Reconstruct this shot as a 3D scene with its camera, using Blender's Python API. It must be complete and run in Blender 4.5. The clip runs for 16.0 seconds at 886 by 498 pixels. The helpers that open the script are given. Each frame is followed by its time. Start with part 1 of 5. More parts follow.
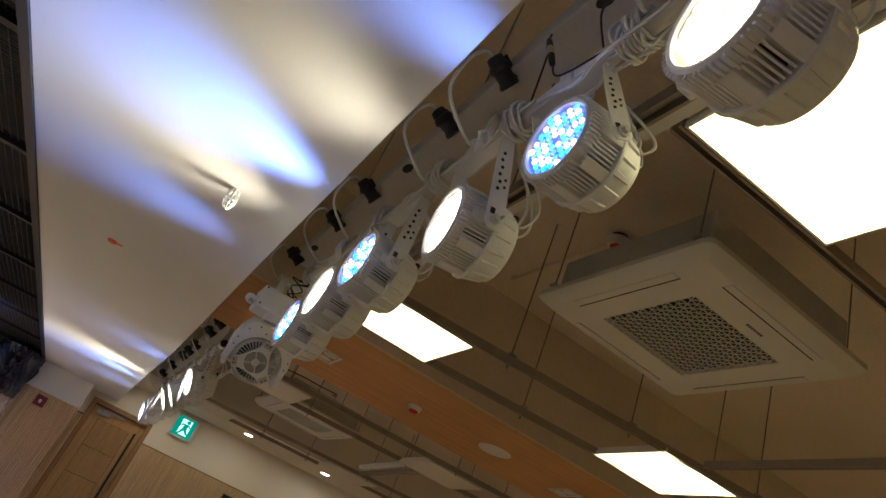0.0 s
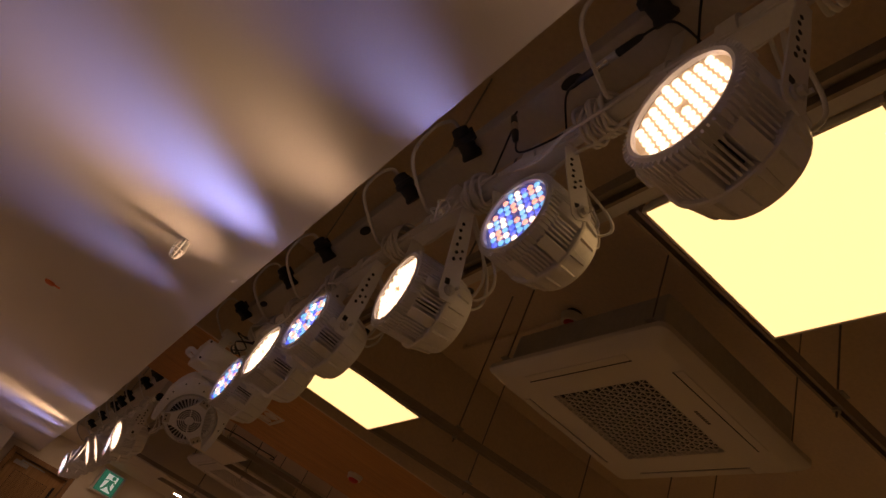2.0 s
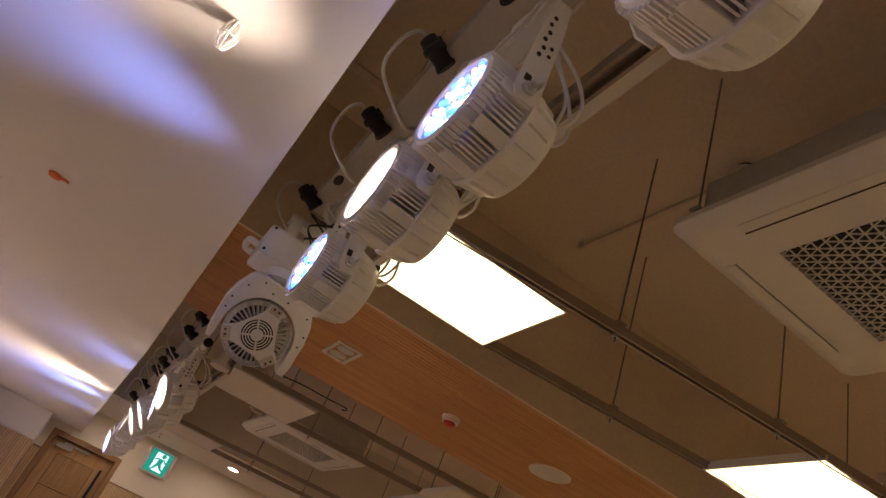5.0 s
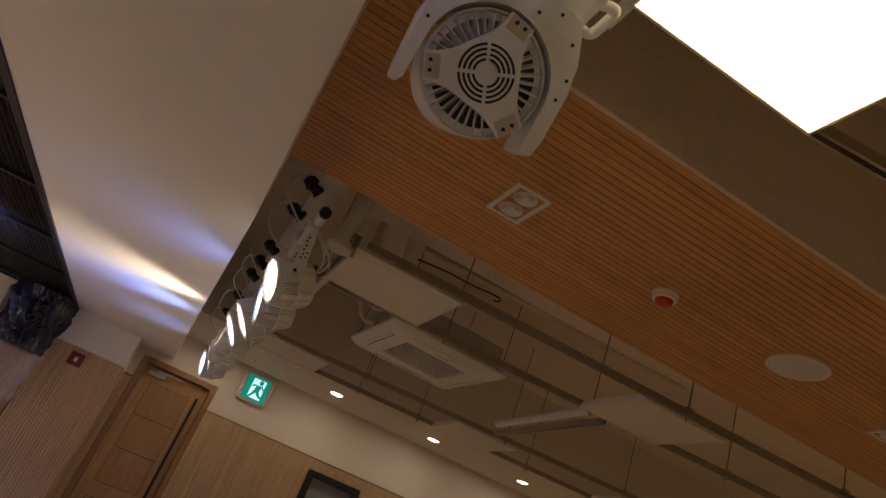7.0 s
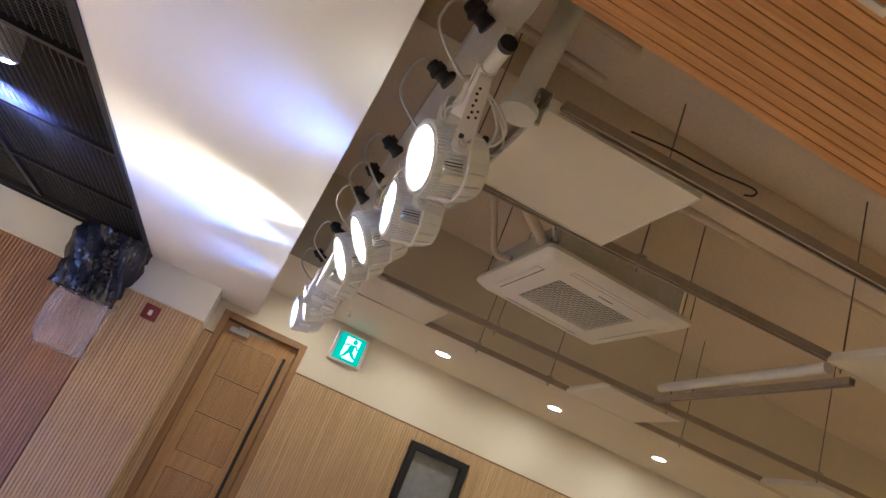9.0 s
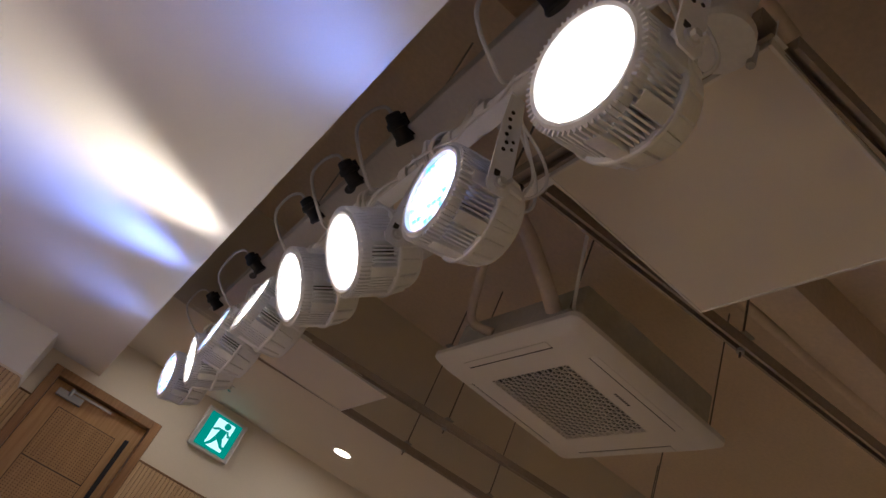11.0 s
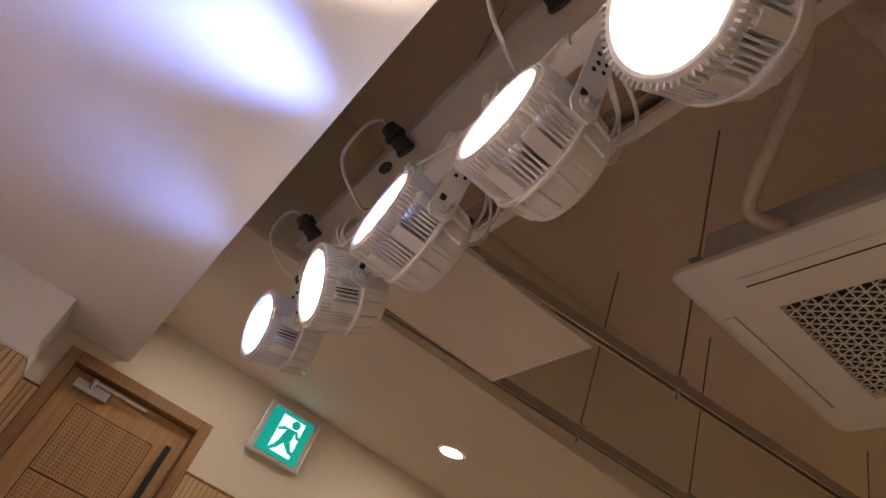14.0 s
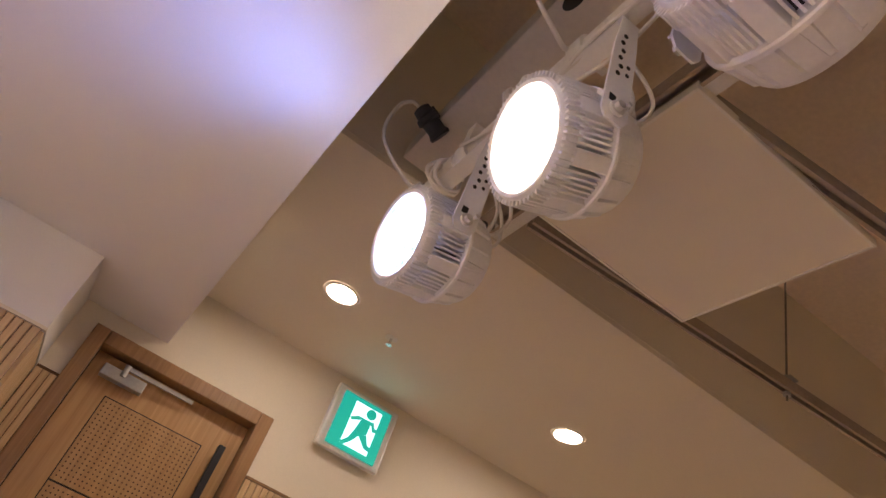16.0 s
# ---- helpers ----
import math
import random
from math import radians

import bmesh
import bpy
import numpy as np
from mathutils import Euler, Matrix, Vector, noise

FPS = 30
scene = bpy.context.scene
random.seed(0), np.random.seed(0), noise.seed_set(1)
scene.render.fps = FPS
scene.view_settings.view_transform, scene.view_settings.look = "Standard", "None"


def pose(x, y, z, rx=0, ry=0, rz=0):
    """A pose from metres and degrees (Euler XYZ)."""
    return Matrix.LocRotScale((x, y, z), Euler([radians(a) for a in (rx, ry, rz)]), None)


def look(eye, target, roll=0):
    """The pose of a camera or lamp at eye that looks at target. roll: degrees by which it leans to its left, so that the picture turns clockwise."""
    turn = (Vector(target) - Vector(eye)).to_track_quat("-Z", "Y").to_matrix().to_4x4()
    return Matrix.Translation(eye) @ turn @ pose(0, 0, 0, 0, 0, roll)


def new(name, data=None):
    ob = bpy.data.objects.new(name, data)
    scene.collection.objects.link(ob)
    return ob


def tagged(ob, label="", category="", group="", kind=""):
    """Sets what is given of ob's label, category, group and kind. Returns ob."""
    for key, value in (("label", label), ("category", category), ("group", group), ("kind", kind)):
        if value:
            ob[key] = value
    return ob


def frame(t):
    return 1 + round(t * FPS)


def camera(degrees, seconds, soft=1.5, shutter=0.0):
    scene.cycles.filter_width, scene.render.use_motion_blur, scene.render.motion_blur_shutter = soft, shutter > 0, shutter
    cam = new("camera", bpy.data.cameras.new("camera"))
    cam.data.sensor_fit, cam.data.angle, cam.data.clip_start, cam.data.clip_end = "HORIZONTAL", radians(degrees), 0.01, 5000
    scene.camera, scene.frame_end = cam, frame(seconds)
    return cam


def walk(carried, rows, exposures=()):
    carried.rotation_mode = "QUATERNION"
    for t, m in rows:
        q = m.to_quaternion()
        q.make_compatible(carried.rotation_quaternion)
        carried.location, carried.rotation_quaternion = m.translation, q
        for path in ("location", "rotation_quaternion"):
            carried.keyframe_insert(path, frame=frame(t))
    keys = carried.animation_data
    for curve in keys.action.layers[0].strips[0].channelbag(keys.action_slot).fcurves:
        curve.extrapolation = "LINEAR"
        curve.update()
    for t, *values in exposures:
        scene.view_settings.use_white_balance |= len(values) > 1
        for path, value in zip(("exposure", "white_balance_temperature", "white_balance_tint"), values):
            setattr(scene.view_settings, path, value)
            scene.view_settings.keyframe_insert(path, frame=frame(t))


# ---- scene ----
cam = camera(67.3, 16.0)
PATH = [
    (0, (0.867, 1.478, 1.437), (1.447, 3.132, 2.4), 24.2),
    (0.5, (0.881, 1.478, 1.441), (1.529, 3.061, 2.478), 25.8),
    (1, (0.89, 1.473, 1.472), (1.524, 2.932, 2.684), 26.8),
    (1.5, (0.889, 1.455, 1.477), (1.508, 2.921, 2.689), 27.1),
    (2, (0.877, 1.5, 1.475), (1.447, 3.031, 2.628), 27.6),
    (2.5, (0.862, 1.539, 1.462), (1.416, 3.126, 2.546), 28.3),
    (3, (0.906, 1.632, 1.447), (1.409, 3.299, 2.431), 25.1),
    (3.5, (1.024, 1.806, 1.413), (1.465, 3.496, 2.389), 24.4),
    (3.7, (1.057, 1.891, 1.424), (1.5, 3.591, 2.381), 24.8),
    (6, (1.125, 3.205, 1.469), (1.749, 4.724, 2.61), 22.3),
    (6.5, (1.195, 3.536, 1.429), (1.729, 5.211, 2.382), 21.7),
    (7, (1.163, 3.877, 1.428), (1.666, 5.61, 2.292), 22.2),
    (7.5, (1.167, 4.186, 1.436), (1.681, 5.923, 2.283), 22.0),
    (8, (1.213, 4.524, 1.443), (1.562, 6.306, 2.282), 24.5),
    (8.5, (1.139, 4.863, 1.453), (1.538, 6.66, 2.235), 24.0),
    (9, (1.137, 5.165, 1.425), (1.516, 6.989, 2.153), 23.1),
    (9.5, (1.053, 5.495, 1.399), (1.311, 7.329, 2.154), 25.8),
    (9.7, (1.04, 5.645, 1.43), (1.456, 7.419, 2.255), 23.5),
    (11.8, (1.087, 6.725, 1.498), (1.615, 8.222, 2.714), 27.2),
    (12, (1.103, 6.82, 1.495), (1.599, 8.323, 2.717), 26.6),
    (12.5, (1.058, 7.08, 1.507), (1.613, 8.593, 2.692), 26.2),
    (13, (1.092, 7.36, 1.478), (1.73, 8.889, 2.6), 24.8),
    (13.5, (1.16, 7.587, 1.491), (1.669, 9.132, 2.654), 25.5),
    (14, (1.048, 7.835, 1.488), (1.593, 9.364, 2.655), 25.1),
    (14.5, (1.014, 8.031, 1.491), (1.477, 9.579, 2.668), 26.7),
    (15, (1.034, 8.265, 1.475), (1.333, 9.817, 2.701), 26.5),
    (15.5, (0.966, 8.514, 1.465), (1.45, 10.059, 2.639), 22.6),
    (16, (0.997, 8.758, 1.474), (1.553, 10.254, 2.679), 21.9),
]
EXPOSURES = [
    (0.0, 1.4, 5500, 6), (0.5, 0.2, 5700, 8), (1.0, -0.16, 6550, 29), (1.5, -0.21, 7650, 42), (2.0, -0.11, 8850, 44), (2.5, 0.14, 9100, 45), (3.0, 0.58, 8500, 32), (3.5, 0.78, 7650, 28),
    (6.0, 1.87, 5850, 28), (6.5, 1.3, 6200, 24), (7.0, 1.05, 6100, 19), (7.5, 1.65, 5750, 16), (8.0, 2.31, 5650, 13), (8.5, 2.61, 5450, 9), (9.0, 2.51, 5150, 8), (9.5, 2.23, 5050, 7),
    (12.0, 1.04, 5450, 25), (12.5, 1.09, 5500, 26), (13.0, 1.34, 5900, 24), (14.0, 1.74, 5900, 22), (14.5, 1.77, 5900, 22), (15.0, 1.77, 5550, 22), (16.0, 2.14, 6100, 24),
]
walk(cam, [(t, look(eye, target, roll)) for t, eye, target, roll in PATH], EXPOSURES)

# ---- world and exposure ----
world = bpy.data.worlds.new("world")
scene.world = world
world.use_nodes = True
world.node_tree.nodes["Background"].inputs[0].default_value = (0.9, 0.85, 0.8, 1)
world.node_tree.nodes["Background"].inputs[1].default_value = 0.0


# ---- materials ----
def nodes_of(name):
    m = bpy.data.materials.new(name)
    m.use_nodes = True
    nt = m.node_tree
    return m, nt, nt.nodes["Principled BSDF"]


def paint(name, rgb, rough=0.6, metal=0.0, grain=60.0, vary=0.12, stain=2.0, bump=0.15, coat=0.0, bump_scale=None, spec=0.5):
    """Painted or plain surface with variation at two scales and a fine relief."""
    m, nt, b = nodes_of(name)
    tc = nt.nodes.new("ShaderNodeTexCoord")
    n1 = nt.nodes.new("ShaderNodeTexNoise")
    n1.inputs["Scale"].default_value, n1.inputs["Detail"].default_value = stain, 5
    n2 = nt.nodes.new("ShaderNodeTexNoise")
    n2.inputs["Scale"].default_value, n2.inputs["Detail"].default_value = grain, 4
    for n in (n1, n2):
        nt.links.new(tc.outputs["Object"], n.inputs["Vector"])
    add = nt.nodes.new("ShaderNodeMath")
    add.operation = "ADD"
    nt.links.new(n1.outputs["Fac"], add.inputs[0])
    nt.links.new(n2.outputs["Fac"], add.inputs[1])
    ramp = nt.nodes.new("ShaderNodeMapRange")
    ramp.inputs["From Min"].default_value, ramp.inputs["From Max"].default_value = 0.6, 1.4
    ramp.inputs["To Min"].default_value, ramp.inputs["To Max"].default_value = 1 - vary, 1 + vary
    nt.links.new(add.outputs[0], ramp.inputs["Value"])
    mul = nt.nodes.new("ShaderNodeVectorMath")
    mul.operation = "SCALE"
    mul.inputs[0].default_value = rgb
    nt.links.new(ramp.outputs[0], mul.inputs["Scale"])
    nt.links.new(mul.outputs[0], b.inputs["Base Color"])
    rr = nt.nodes.new("ShaderNodeMapRange")
    rr.inputs["To Min"].default_value, rr.inputs["To Max"].default_value = max(rough - 0.1, 0.02), min(rough + 0.1, 1)
    nt.links.new(n1.outputs["Fac"], rr.inputs["Value"])
    nt.links.new(rr.outputs[0], b.inputs["Roughness"])
    b.inputs["Metallic"].default_value = metal
    b.inputs["Specular IOR Level"].default_value = spec
    if coat:
        b.inputs["Coat Weight"].default_value = coat
    if bump:
        bp = nt.nodes.new("ShaderNodeBump")
        bp.inputs["Strength"].default_value, bp.inputs["Distance"].default_value = bump, 0.002
        nt.links.new(n2.outputs["Fac"], bp.inputs["Height"])
        nt.links.new(bp.outputs[0], b.inputs["Normal"])
    return m


def timber(name, a, c, axis, rough=0.5, rand=0.18):
    """Veneered timber with grain drawn out along one axis; each piece differs a little."""
    m, nt, b = nodes_of(name)
    tc = nt.nodes.new("ShaderNodeTexCoord")
    info = nt.nodes.new("ShaderNodeObjectInfo")
    mp = nt.nodes.new("ShaderNodeMapping")
    s = [55.0, 55.0, 55.0]
    s[axis] = 2.2
    mp.inputs["Scale"].default_value = s
    off = nt.nodes.new("ShaderNodeVectorMath")
    off.operation = "SCALE"
    off.inputs[0].default_value = (37.0, 53.0, 71.0)
    nt.links.new(info.outputs["Random"], off.inputs["Scale"])
    nt.links.new(off.outputs[0], mp.inputs["Location"])
    nt.links.new(tc.outputs["Object"], mp.inputs["Vector"])
    n = nt.nodes.new("ShaderNodeTexNoise")
    n.inputs["Scale"].default_value, n.inputs["Detail"].default_value, n.inputs["Distortion"].default_value = 1.0, 7, 0.6
    nt.links.new(mp.outputs[0], n.inputs["Vector"])
    n2 = nt.nodes.new("ShaderNodeTexNoise")
    n2.inputs["Scale"].default_value = 1.3
    nt.links.new(tc.outputs["Object"], n2.inputs["Vector"])
    r = nt.nodes.new("ShaderNodeValToRGB")
    r.color_ramp.elements[0].position, r.color_ramp.elements[1].position = 0.32, 0.68
    r.color_ramp.elements[0].color, r.color_ramp.elements[1].color = (*a, 1), (*c, 1)
    nt.links.new(n.outputs["Fac"], r.inputs[0])
    sc = nt.nodes.new("ShaderNodeMath")
    sc.operation = "MULTIPLY_ADD"
    sc.inputs[1].default_value, sc.inputs[2].default_value = rand, 1 - rand / 2
    nt.links.new(info.outputs["Random"], sc.inputs[0])
    s2 = nt.nodes.new("ShaderNodeMath")
    s2.operation = "MULTIPLY_ADD"
    s2.inputs[1].default_value, s2.inputs[2].default_value = 0.3, 0.85
    nt.links.new(n2.outputs["Fac"], s2.inputs[0])
    s3 = nt.nodes.new("ShaderNodeMath")
    s3.operation = "MULTIPLY"
    nt.links.new(sc.outputs[0], s3.inputs[0])
    nt.links.new(s2.outputs[0], s3.inputs[1])
    mul = nt.nodes.new("ShaderNodeVectorMath")
    mul.operation = "SCALE"
    nt.links.new(r.outputs[0], mul.inputs[0])
    nt.links.new(s3.outputs[0], mul.inputs["Scale"])
    nt.links.new(mul.outputs[0], b.inputs["Base Color"])
    b.inputs["Roughness"].default_value = rough
    bp = nt.nodes.new("ShaderNodeBump")
    bp.inputs["Strength"].default_value, bp.inputs["Distance"].default_value = 0.2, 0.001
    nt.links.new(n.outputs["Fac"], bp.inputs["Height"])
    nt.links.new(bp.outputs[0], b.inputs["Normal"])
    return m


def glow(name, rgb, strength, base=(0.8, 0.8, 0.8)):
    m, nt, b = nodes_of(name)
    b.inputs["Base Color"].default_value = (*base, 1)
    b.inputs["Emission Color"].default_value = (*rgb, 1)
    b.inputs["Emission Strength"].default_value = strength
    return m


def clear(name, rgb, rough, mix, film=False):
    """A thin see-through sheet: mostly clear with a glossy skin."""
    m, nt, b = nodes_of(name)
    out = nt.nodes["Material Output"]
    tr = nt.nodes.new("ShaderNodeBsdfTransparent")
    mx = nt.nodes.new("ShaderNodeMixShader")
    b.inputs["Base Color"].default_value, b.inputs["Roughness"].default_value = (*rgb, 1), rough
    mx.inputs[0].default_value = mix
    nt.links.new(tr.outputs[0], mx.inputs[1])
    nt.links.new(b.outputs[0], mx.inputs[2])
    nt.links.new(mx.outputs[0], out.inputs["Surface"])
    if film:
        n = nt.nodes.new("ShaderNodeTexNoise")
        n.inputs["Scale"].default_value, n.inputs["Detail"].default_value = 18, 6
        bp = nt.nodes.new("ShaderNodeBump")
        bp.inputs["Strength"].default_value, bp.inputs["Distance"].default_value = 0.9, 0.02
        nt.links.new(n.outputs["Fac"], bp.inputs["Height"])
        nt.links.new(bp.outputs[0], b.inputs["Normal"])
    return m


WHITE_CEIL = paint("white_ceiling_paint", (0.80, 0.78, 0.76), 0.75, grain=220, vary=0.03, stain=1.2, bump=0.08)
SLAB = paint("greige_ceiling_paint", (0.74, 0.615, 0.475), 0.85, grain=45, vary=0.10, stain=1.1, bump=0.5)
PLASTER = paint("cream_wall_paint", (0.76, 0.685, 0.555), 0.7, grain=160, vary=0.04, stain=1.5, bump=0.1)
FLOOR = paint("floor_boards", (0.64, 0.53, 0.40), 0.45, grain=30, vary=0.15, stain=1.0)
DARK_WALL = paint("stage_black_paint", (0.018, 0.018, 0.022), 0.8)
WALNUT = timber("oak_slat_wall", (0.50, 0.335, 0.175), (0.64, 0.455, 0.255), 2, 0.55, 0.10)
OAK_CEIL = timber("oak_slat_ceiling", (0.52, 0.245, 0.080), (0.66, 0.35, 0.125), 0, 0.5, 0.10)
GROOVE = paint("timber_groove", (0.13, 0.07, 0.035), 0.85)
CEIL_GROOVE = paint("ceiling_groove", (0.29, 0.145, 0.06), 0.85)
OAK_DOOR = timber("oak_door", (0.38, 0.215, 0.082), (0.50, 0.305, 0.128), 2, 0.42)
OAK_TRIM = timber("oak_trim", (0.25, 0.135, 0.055), (0.34, 0.195, 0.085), 2, 0.42)
SLAT_REDDER = timber("reddish_slat_wall", (0.33, 0.18, 0.11), (0.43, 0.25, 0.16), 2, 0.55, 0.06)
BACKING = paint("dark_groove_backing", (0.09, 0.05, 0.03), 0.9)
LAMP_WHITE = paint("white_enamel", (0.85, 0.85, 0.87), 0.38, grain=120, vary=0.05, stain=9, bump=0.05, coat=0.2)
PIPE_WHITE = paint("white_pipe_paint", (0.76, 0.74, 0.70), 0.45, grain=90, vary=0.07, stain=6, bump=0.1)
TRUNK = paint("trunking_paint", (0.60, 0.55, 0.48), 0.55, grain=60, vary=0.08, stain=4)
CABLE_WHITE = paint("white_cable_pvc", (0.75, 0.73, 0.70), 0.5, grain=90, vary=0.05, bump=0.0)
BLACK_RUBBER = paint("black_rubber", (0.018, 0.018, 0.02), 0.5, bump=0.1)
BLACK_METAL = paint("black_metal", (0.022, 0.022, 0.026), 0.5, metal=0.3, bump=0.05)
MESH_BLACK = paint("black_wire_mesh", (0.055, 0.055, 0.062), 0.5, bump=0.0)
STEEL = paint("galvanised_steel", (0.43, 0.42, 0.39), 0.45, metal=0.35, grain=80, vary=0.12, stain=7)
RAIL = paint("dull_rail_steel", (0.36, 0.30, 0.235), 0.55, metal=0.15, grain=80, vary=0.14, stain=7)
ROD = paint("threaded_rod", (0.22, 0.20, 0.18), 0.5, metal=0.5, bump=0.0)
CHROME = paint("bright_screw", (0.7, 0.7, 0.7), 0.25, metal=1.0, bump=0.0)
PANEL_OFF = paint("panel_diffuser_off", (0.76, 0.69, 0.565), 0.6, grain=200, vary=0.02, bump=0.02)
AC_WHITE = paint("cassette_plastic", (0.76, 0.72, 0.64), 0.5, grain=150, vary=0.03, bump=0.03)
AC_BODY = paint("cassette_insulated_body", (0.50, 0.48, 0.43), 0.65, grain=40, vary=0.12, stain=8, bump=0.4)
# near-black: shade painted into gaps, slots and holes, plus the badge print
GREY_DARK = paint("gap_shade_and_dark_print", (0.03, 0.028, 0.026), 0.8)
WELL = paint("grey_fan_well", (0.09, 0.085, 0.085), 0.6)
RED_CAP = paint("bright_red_plastic", (0.62, 0.04, 0.03), 0.4, bump=0.03)
RED = paint("red_plastic", (0.17, 0.016, 0.018), 0.4, bump=0.03)
SIGN_BOX = paint("exit_sign_housing", (0.68, 0.67, 0.66), 0.35, metal=0.2, bump=0.03)
ORANGE = paint("orange_tape", (0.80, 0.18, 0.05), 0.6, bump=0.1)
BAG_DARK = paint("dark_bag_film", (0.030, 0.029, 0.038), 0.24, grain=40, vary=0.18, stain=12, bump=0.8)
BAG_CLEAR = clear("clear_bag_film", (0.85, 0.76, 0.74), 0.15, 0.24, film=True)
GLASS_LENS = clear("lens_glass", (0.9, 0.9, 0.92), 0.03, 0.06)
WINDOW_GLASS = paint("grey_window_glass", (0.30, 0.31, 0.32), 0.12, grain=12, vary=0.2, bump=0.0)
# plate glow paints the lens glare between the diodes
PLATE_WARM = glow("lens_plate_warm", (1.0, 0.74, 0.38), 0.40, (0.5, 0.45, 0.4))
PLATE_BLUE = glow("lens_plate_blue", (0.10, 0.22, 1.0), 0.24, (0.25, 0.25, 0.3))
PLATE_BRIGHT = glow("lens_plate_bright", (1.0, 0.90, 0.68), 1.0, (0.5, 0.45, 0.4))
PLATE_PALE = glow("lens_plate_pale", (0.50, 0.62, 1.0), 1.0, (0.4, 0.4, 0.45))

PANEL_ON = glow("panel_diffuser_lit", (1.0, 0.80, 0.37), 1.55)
DOWN_ON = glow("downlight_lit", (1.0, 0.84, 0.60), 32.0)
LED_WARM = glow("led_warm", (1.0, 0.88, 0.64), 2.3)
LED_BLUE = glow("led_blue", (0.02, 0.09, 1.0), 1.7)
LED_CYAN = glow("led_cyan", (0.04, 0.50, 1.0), 1.5)
LED_WHITE = glow("led_cold_white", (0.80, 0.92, 1.0), 2.6)
LED_RED = glow("led_rose", (1.0, 0.42, 0.26), 1.5)
SIGN_GREEN = glow("sign_green", (0.0, 0.36, 0.24), 0.24, (0.0, 0.20, 0.13))
SIGN_PALE = glow("sign_pale", (0.60, 1.0, 0.94), 0.42)
PLUG_BLUE = paint("navy_plug_plastic", (0.03, 0.055, 0.15), 0.4, bump=0.05)
STAGE_GLOW = glow("stage_light_lens", (0.85, 0.85, 1.0), 6.0)


# ---- mesh helpers ----
def box(bm, x0, x1, y0, y1, z0, z1, m=None, b=0.0):
    """A box; b bevels its edges by hand with a chamfered octagon section when small."""
    r = bmesh.ops.create_cube(bm, size=1.0)
    mat = Matrix.LocRotScale(((x0 + x1) / 2, (y0 + y1) / 2, (z0 + z1) / 2), None, (abs(x1 - x0), abs(y1 - y0), abs(z1 - z0)))
    bmesh.ops.transform(bm, matrix=(m or Matrix()) @ mat, verts=r["verts"])
    if b:
        edges = list({e for v in r["verts"] for e in v.link_edges})
        bmesh.ops.bevel(bm, geom=edges, offset=b, segments=2, affect="EDGES", profile=0.6)


def lathe(bm, rings, seg=32, m=None, caps=True):
    """A surface of revolution round local -X: rings of (distance behind the front, radius)."""
    m = m or Matrix()
    loops = []
    for d, r in rings:
        loops.append([bm.verts.new(m @ Vector((d, r * math.cos(2 * math.pi * k / seg), r * math.sin(2 * math.pi * k / seg)))) for k in range(seg)])
    for a, c in zip(loops, loops[1:]):
        for k in range(seg):
            bm.faces.new((a[k], a[(k + 1) % seg], c[(k + 1) % seg], c[k]))
    if caps:
        bm.faces.new(loops[0])
        bm.faces.new(list(reversed(loops[-1])))


def rod(bm, p, q, r, seg=10, r2=None):
    p, q = Vector(p), Vector(q)
    m = Matrix.Translation(p) @ (q - p).to_track_quat("X", "Z").to_matrix().to_4x4()
    lathe(bm, [(0, r), ((q - p).length, r if r2 is None else r2)], seg, m)


def smooth_line(points, steps=6):
    """Points along a Catmull-Rom curve."""
    pts = [Vector(p) for p in points]
    pts = [pts[0]] + pts + [pts[-1]]
    out = []
    for a, b, c, d in zip(pts, pts[1:], pts[2:], pts[3:]):
        for k in range(steps):
            t = k / steps
            out.append(0.5 * (2 * b + (c - a) * t + (2 * a - 5 * b + 4 * c - d) * t**2 + (3 * b - a - 3 * c + d) * t**3))
    return out + [pts[-1]]


def tube(bm, points, r, seg=7, steps=6):
    pts = smooth_line(points, steps)
    loops, side = [], None
    for i, p in enumerate(pts):
        d = (pts[min(i + 1, len(pts) - 1)] - pts[max(i - 1, 0)]).normalized()
        side = d.orthogonal().normalized() if side is None else (side - d * side.dot(d)).normalized()
        up = d.cross(side)
        loops.append([bm.verts.new(p + r * (math.cos(2 * math.pi * k / seg) * side + math.sin(2 * math.pi * k / seg) * up)) for k in range(seg)])
    for a, c in zip(loops, loops[1:]):
        for k in range(seg):
            bm.faces.new((a[k], a[(k + 1) % seg], c[(k + 1) % seg], c[k]))
    bm.faces.new(list(reversed(loops[0])))
    bm.faces.new(loops[-1])


def plate(bm, outline, d0, d1, m=None):
    """A flat plate from an outline in local (y, z), between depths d0 and d1 along x."""
    m = m or Matrix()
    lo = [bm.verts.new(m @ Vector((d0, y, z))) for y, z in outline]
    hi = [bm.verts.new(m @ Vector((d1, y, z))) for y, z in outline]
    bm.faces.new(lo)
    bm.faces.new(list(reversed(hi)))
    n = len(lo)
    for k in range(n):
        bm.faces.new((lo[k], lo[(k + 1) % n], hi[(k + 1) % n], hi[k]))


def mesh_of(name, bm, material, smooth=None):
    bmesh.ops.recalc_face_normals(bm, faces=bm.faces)
    me = bpy.data.meshes.new(name)
    bm.to_mesh(me)
    bm.free()
    me.materials.append(material)
    if smooth:
        me.polygons.foreach_set("use_smooth", [True] * len(me.polygons))
        me.set_sharp_from_angle(angle=radians(smooth))
    return me


def solid(name, bm, material, label="", category="", group="", kind="", smooth=None):
    return tagged(new(name, mesh_of(name, bm, material, smooth)), label, category, group, kind)


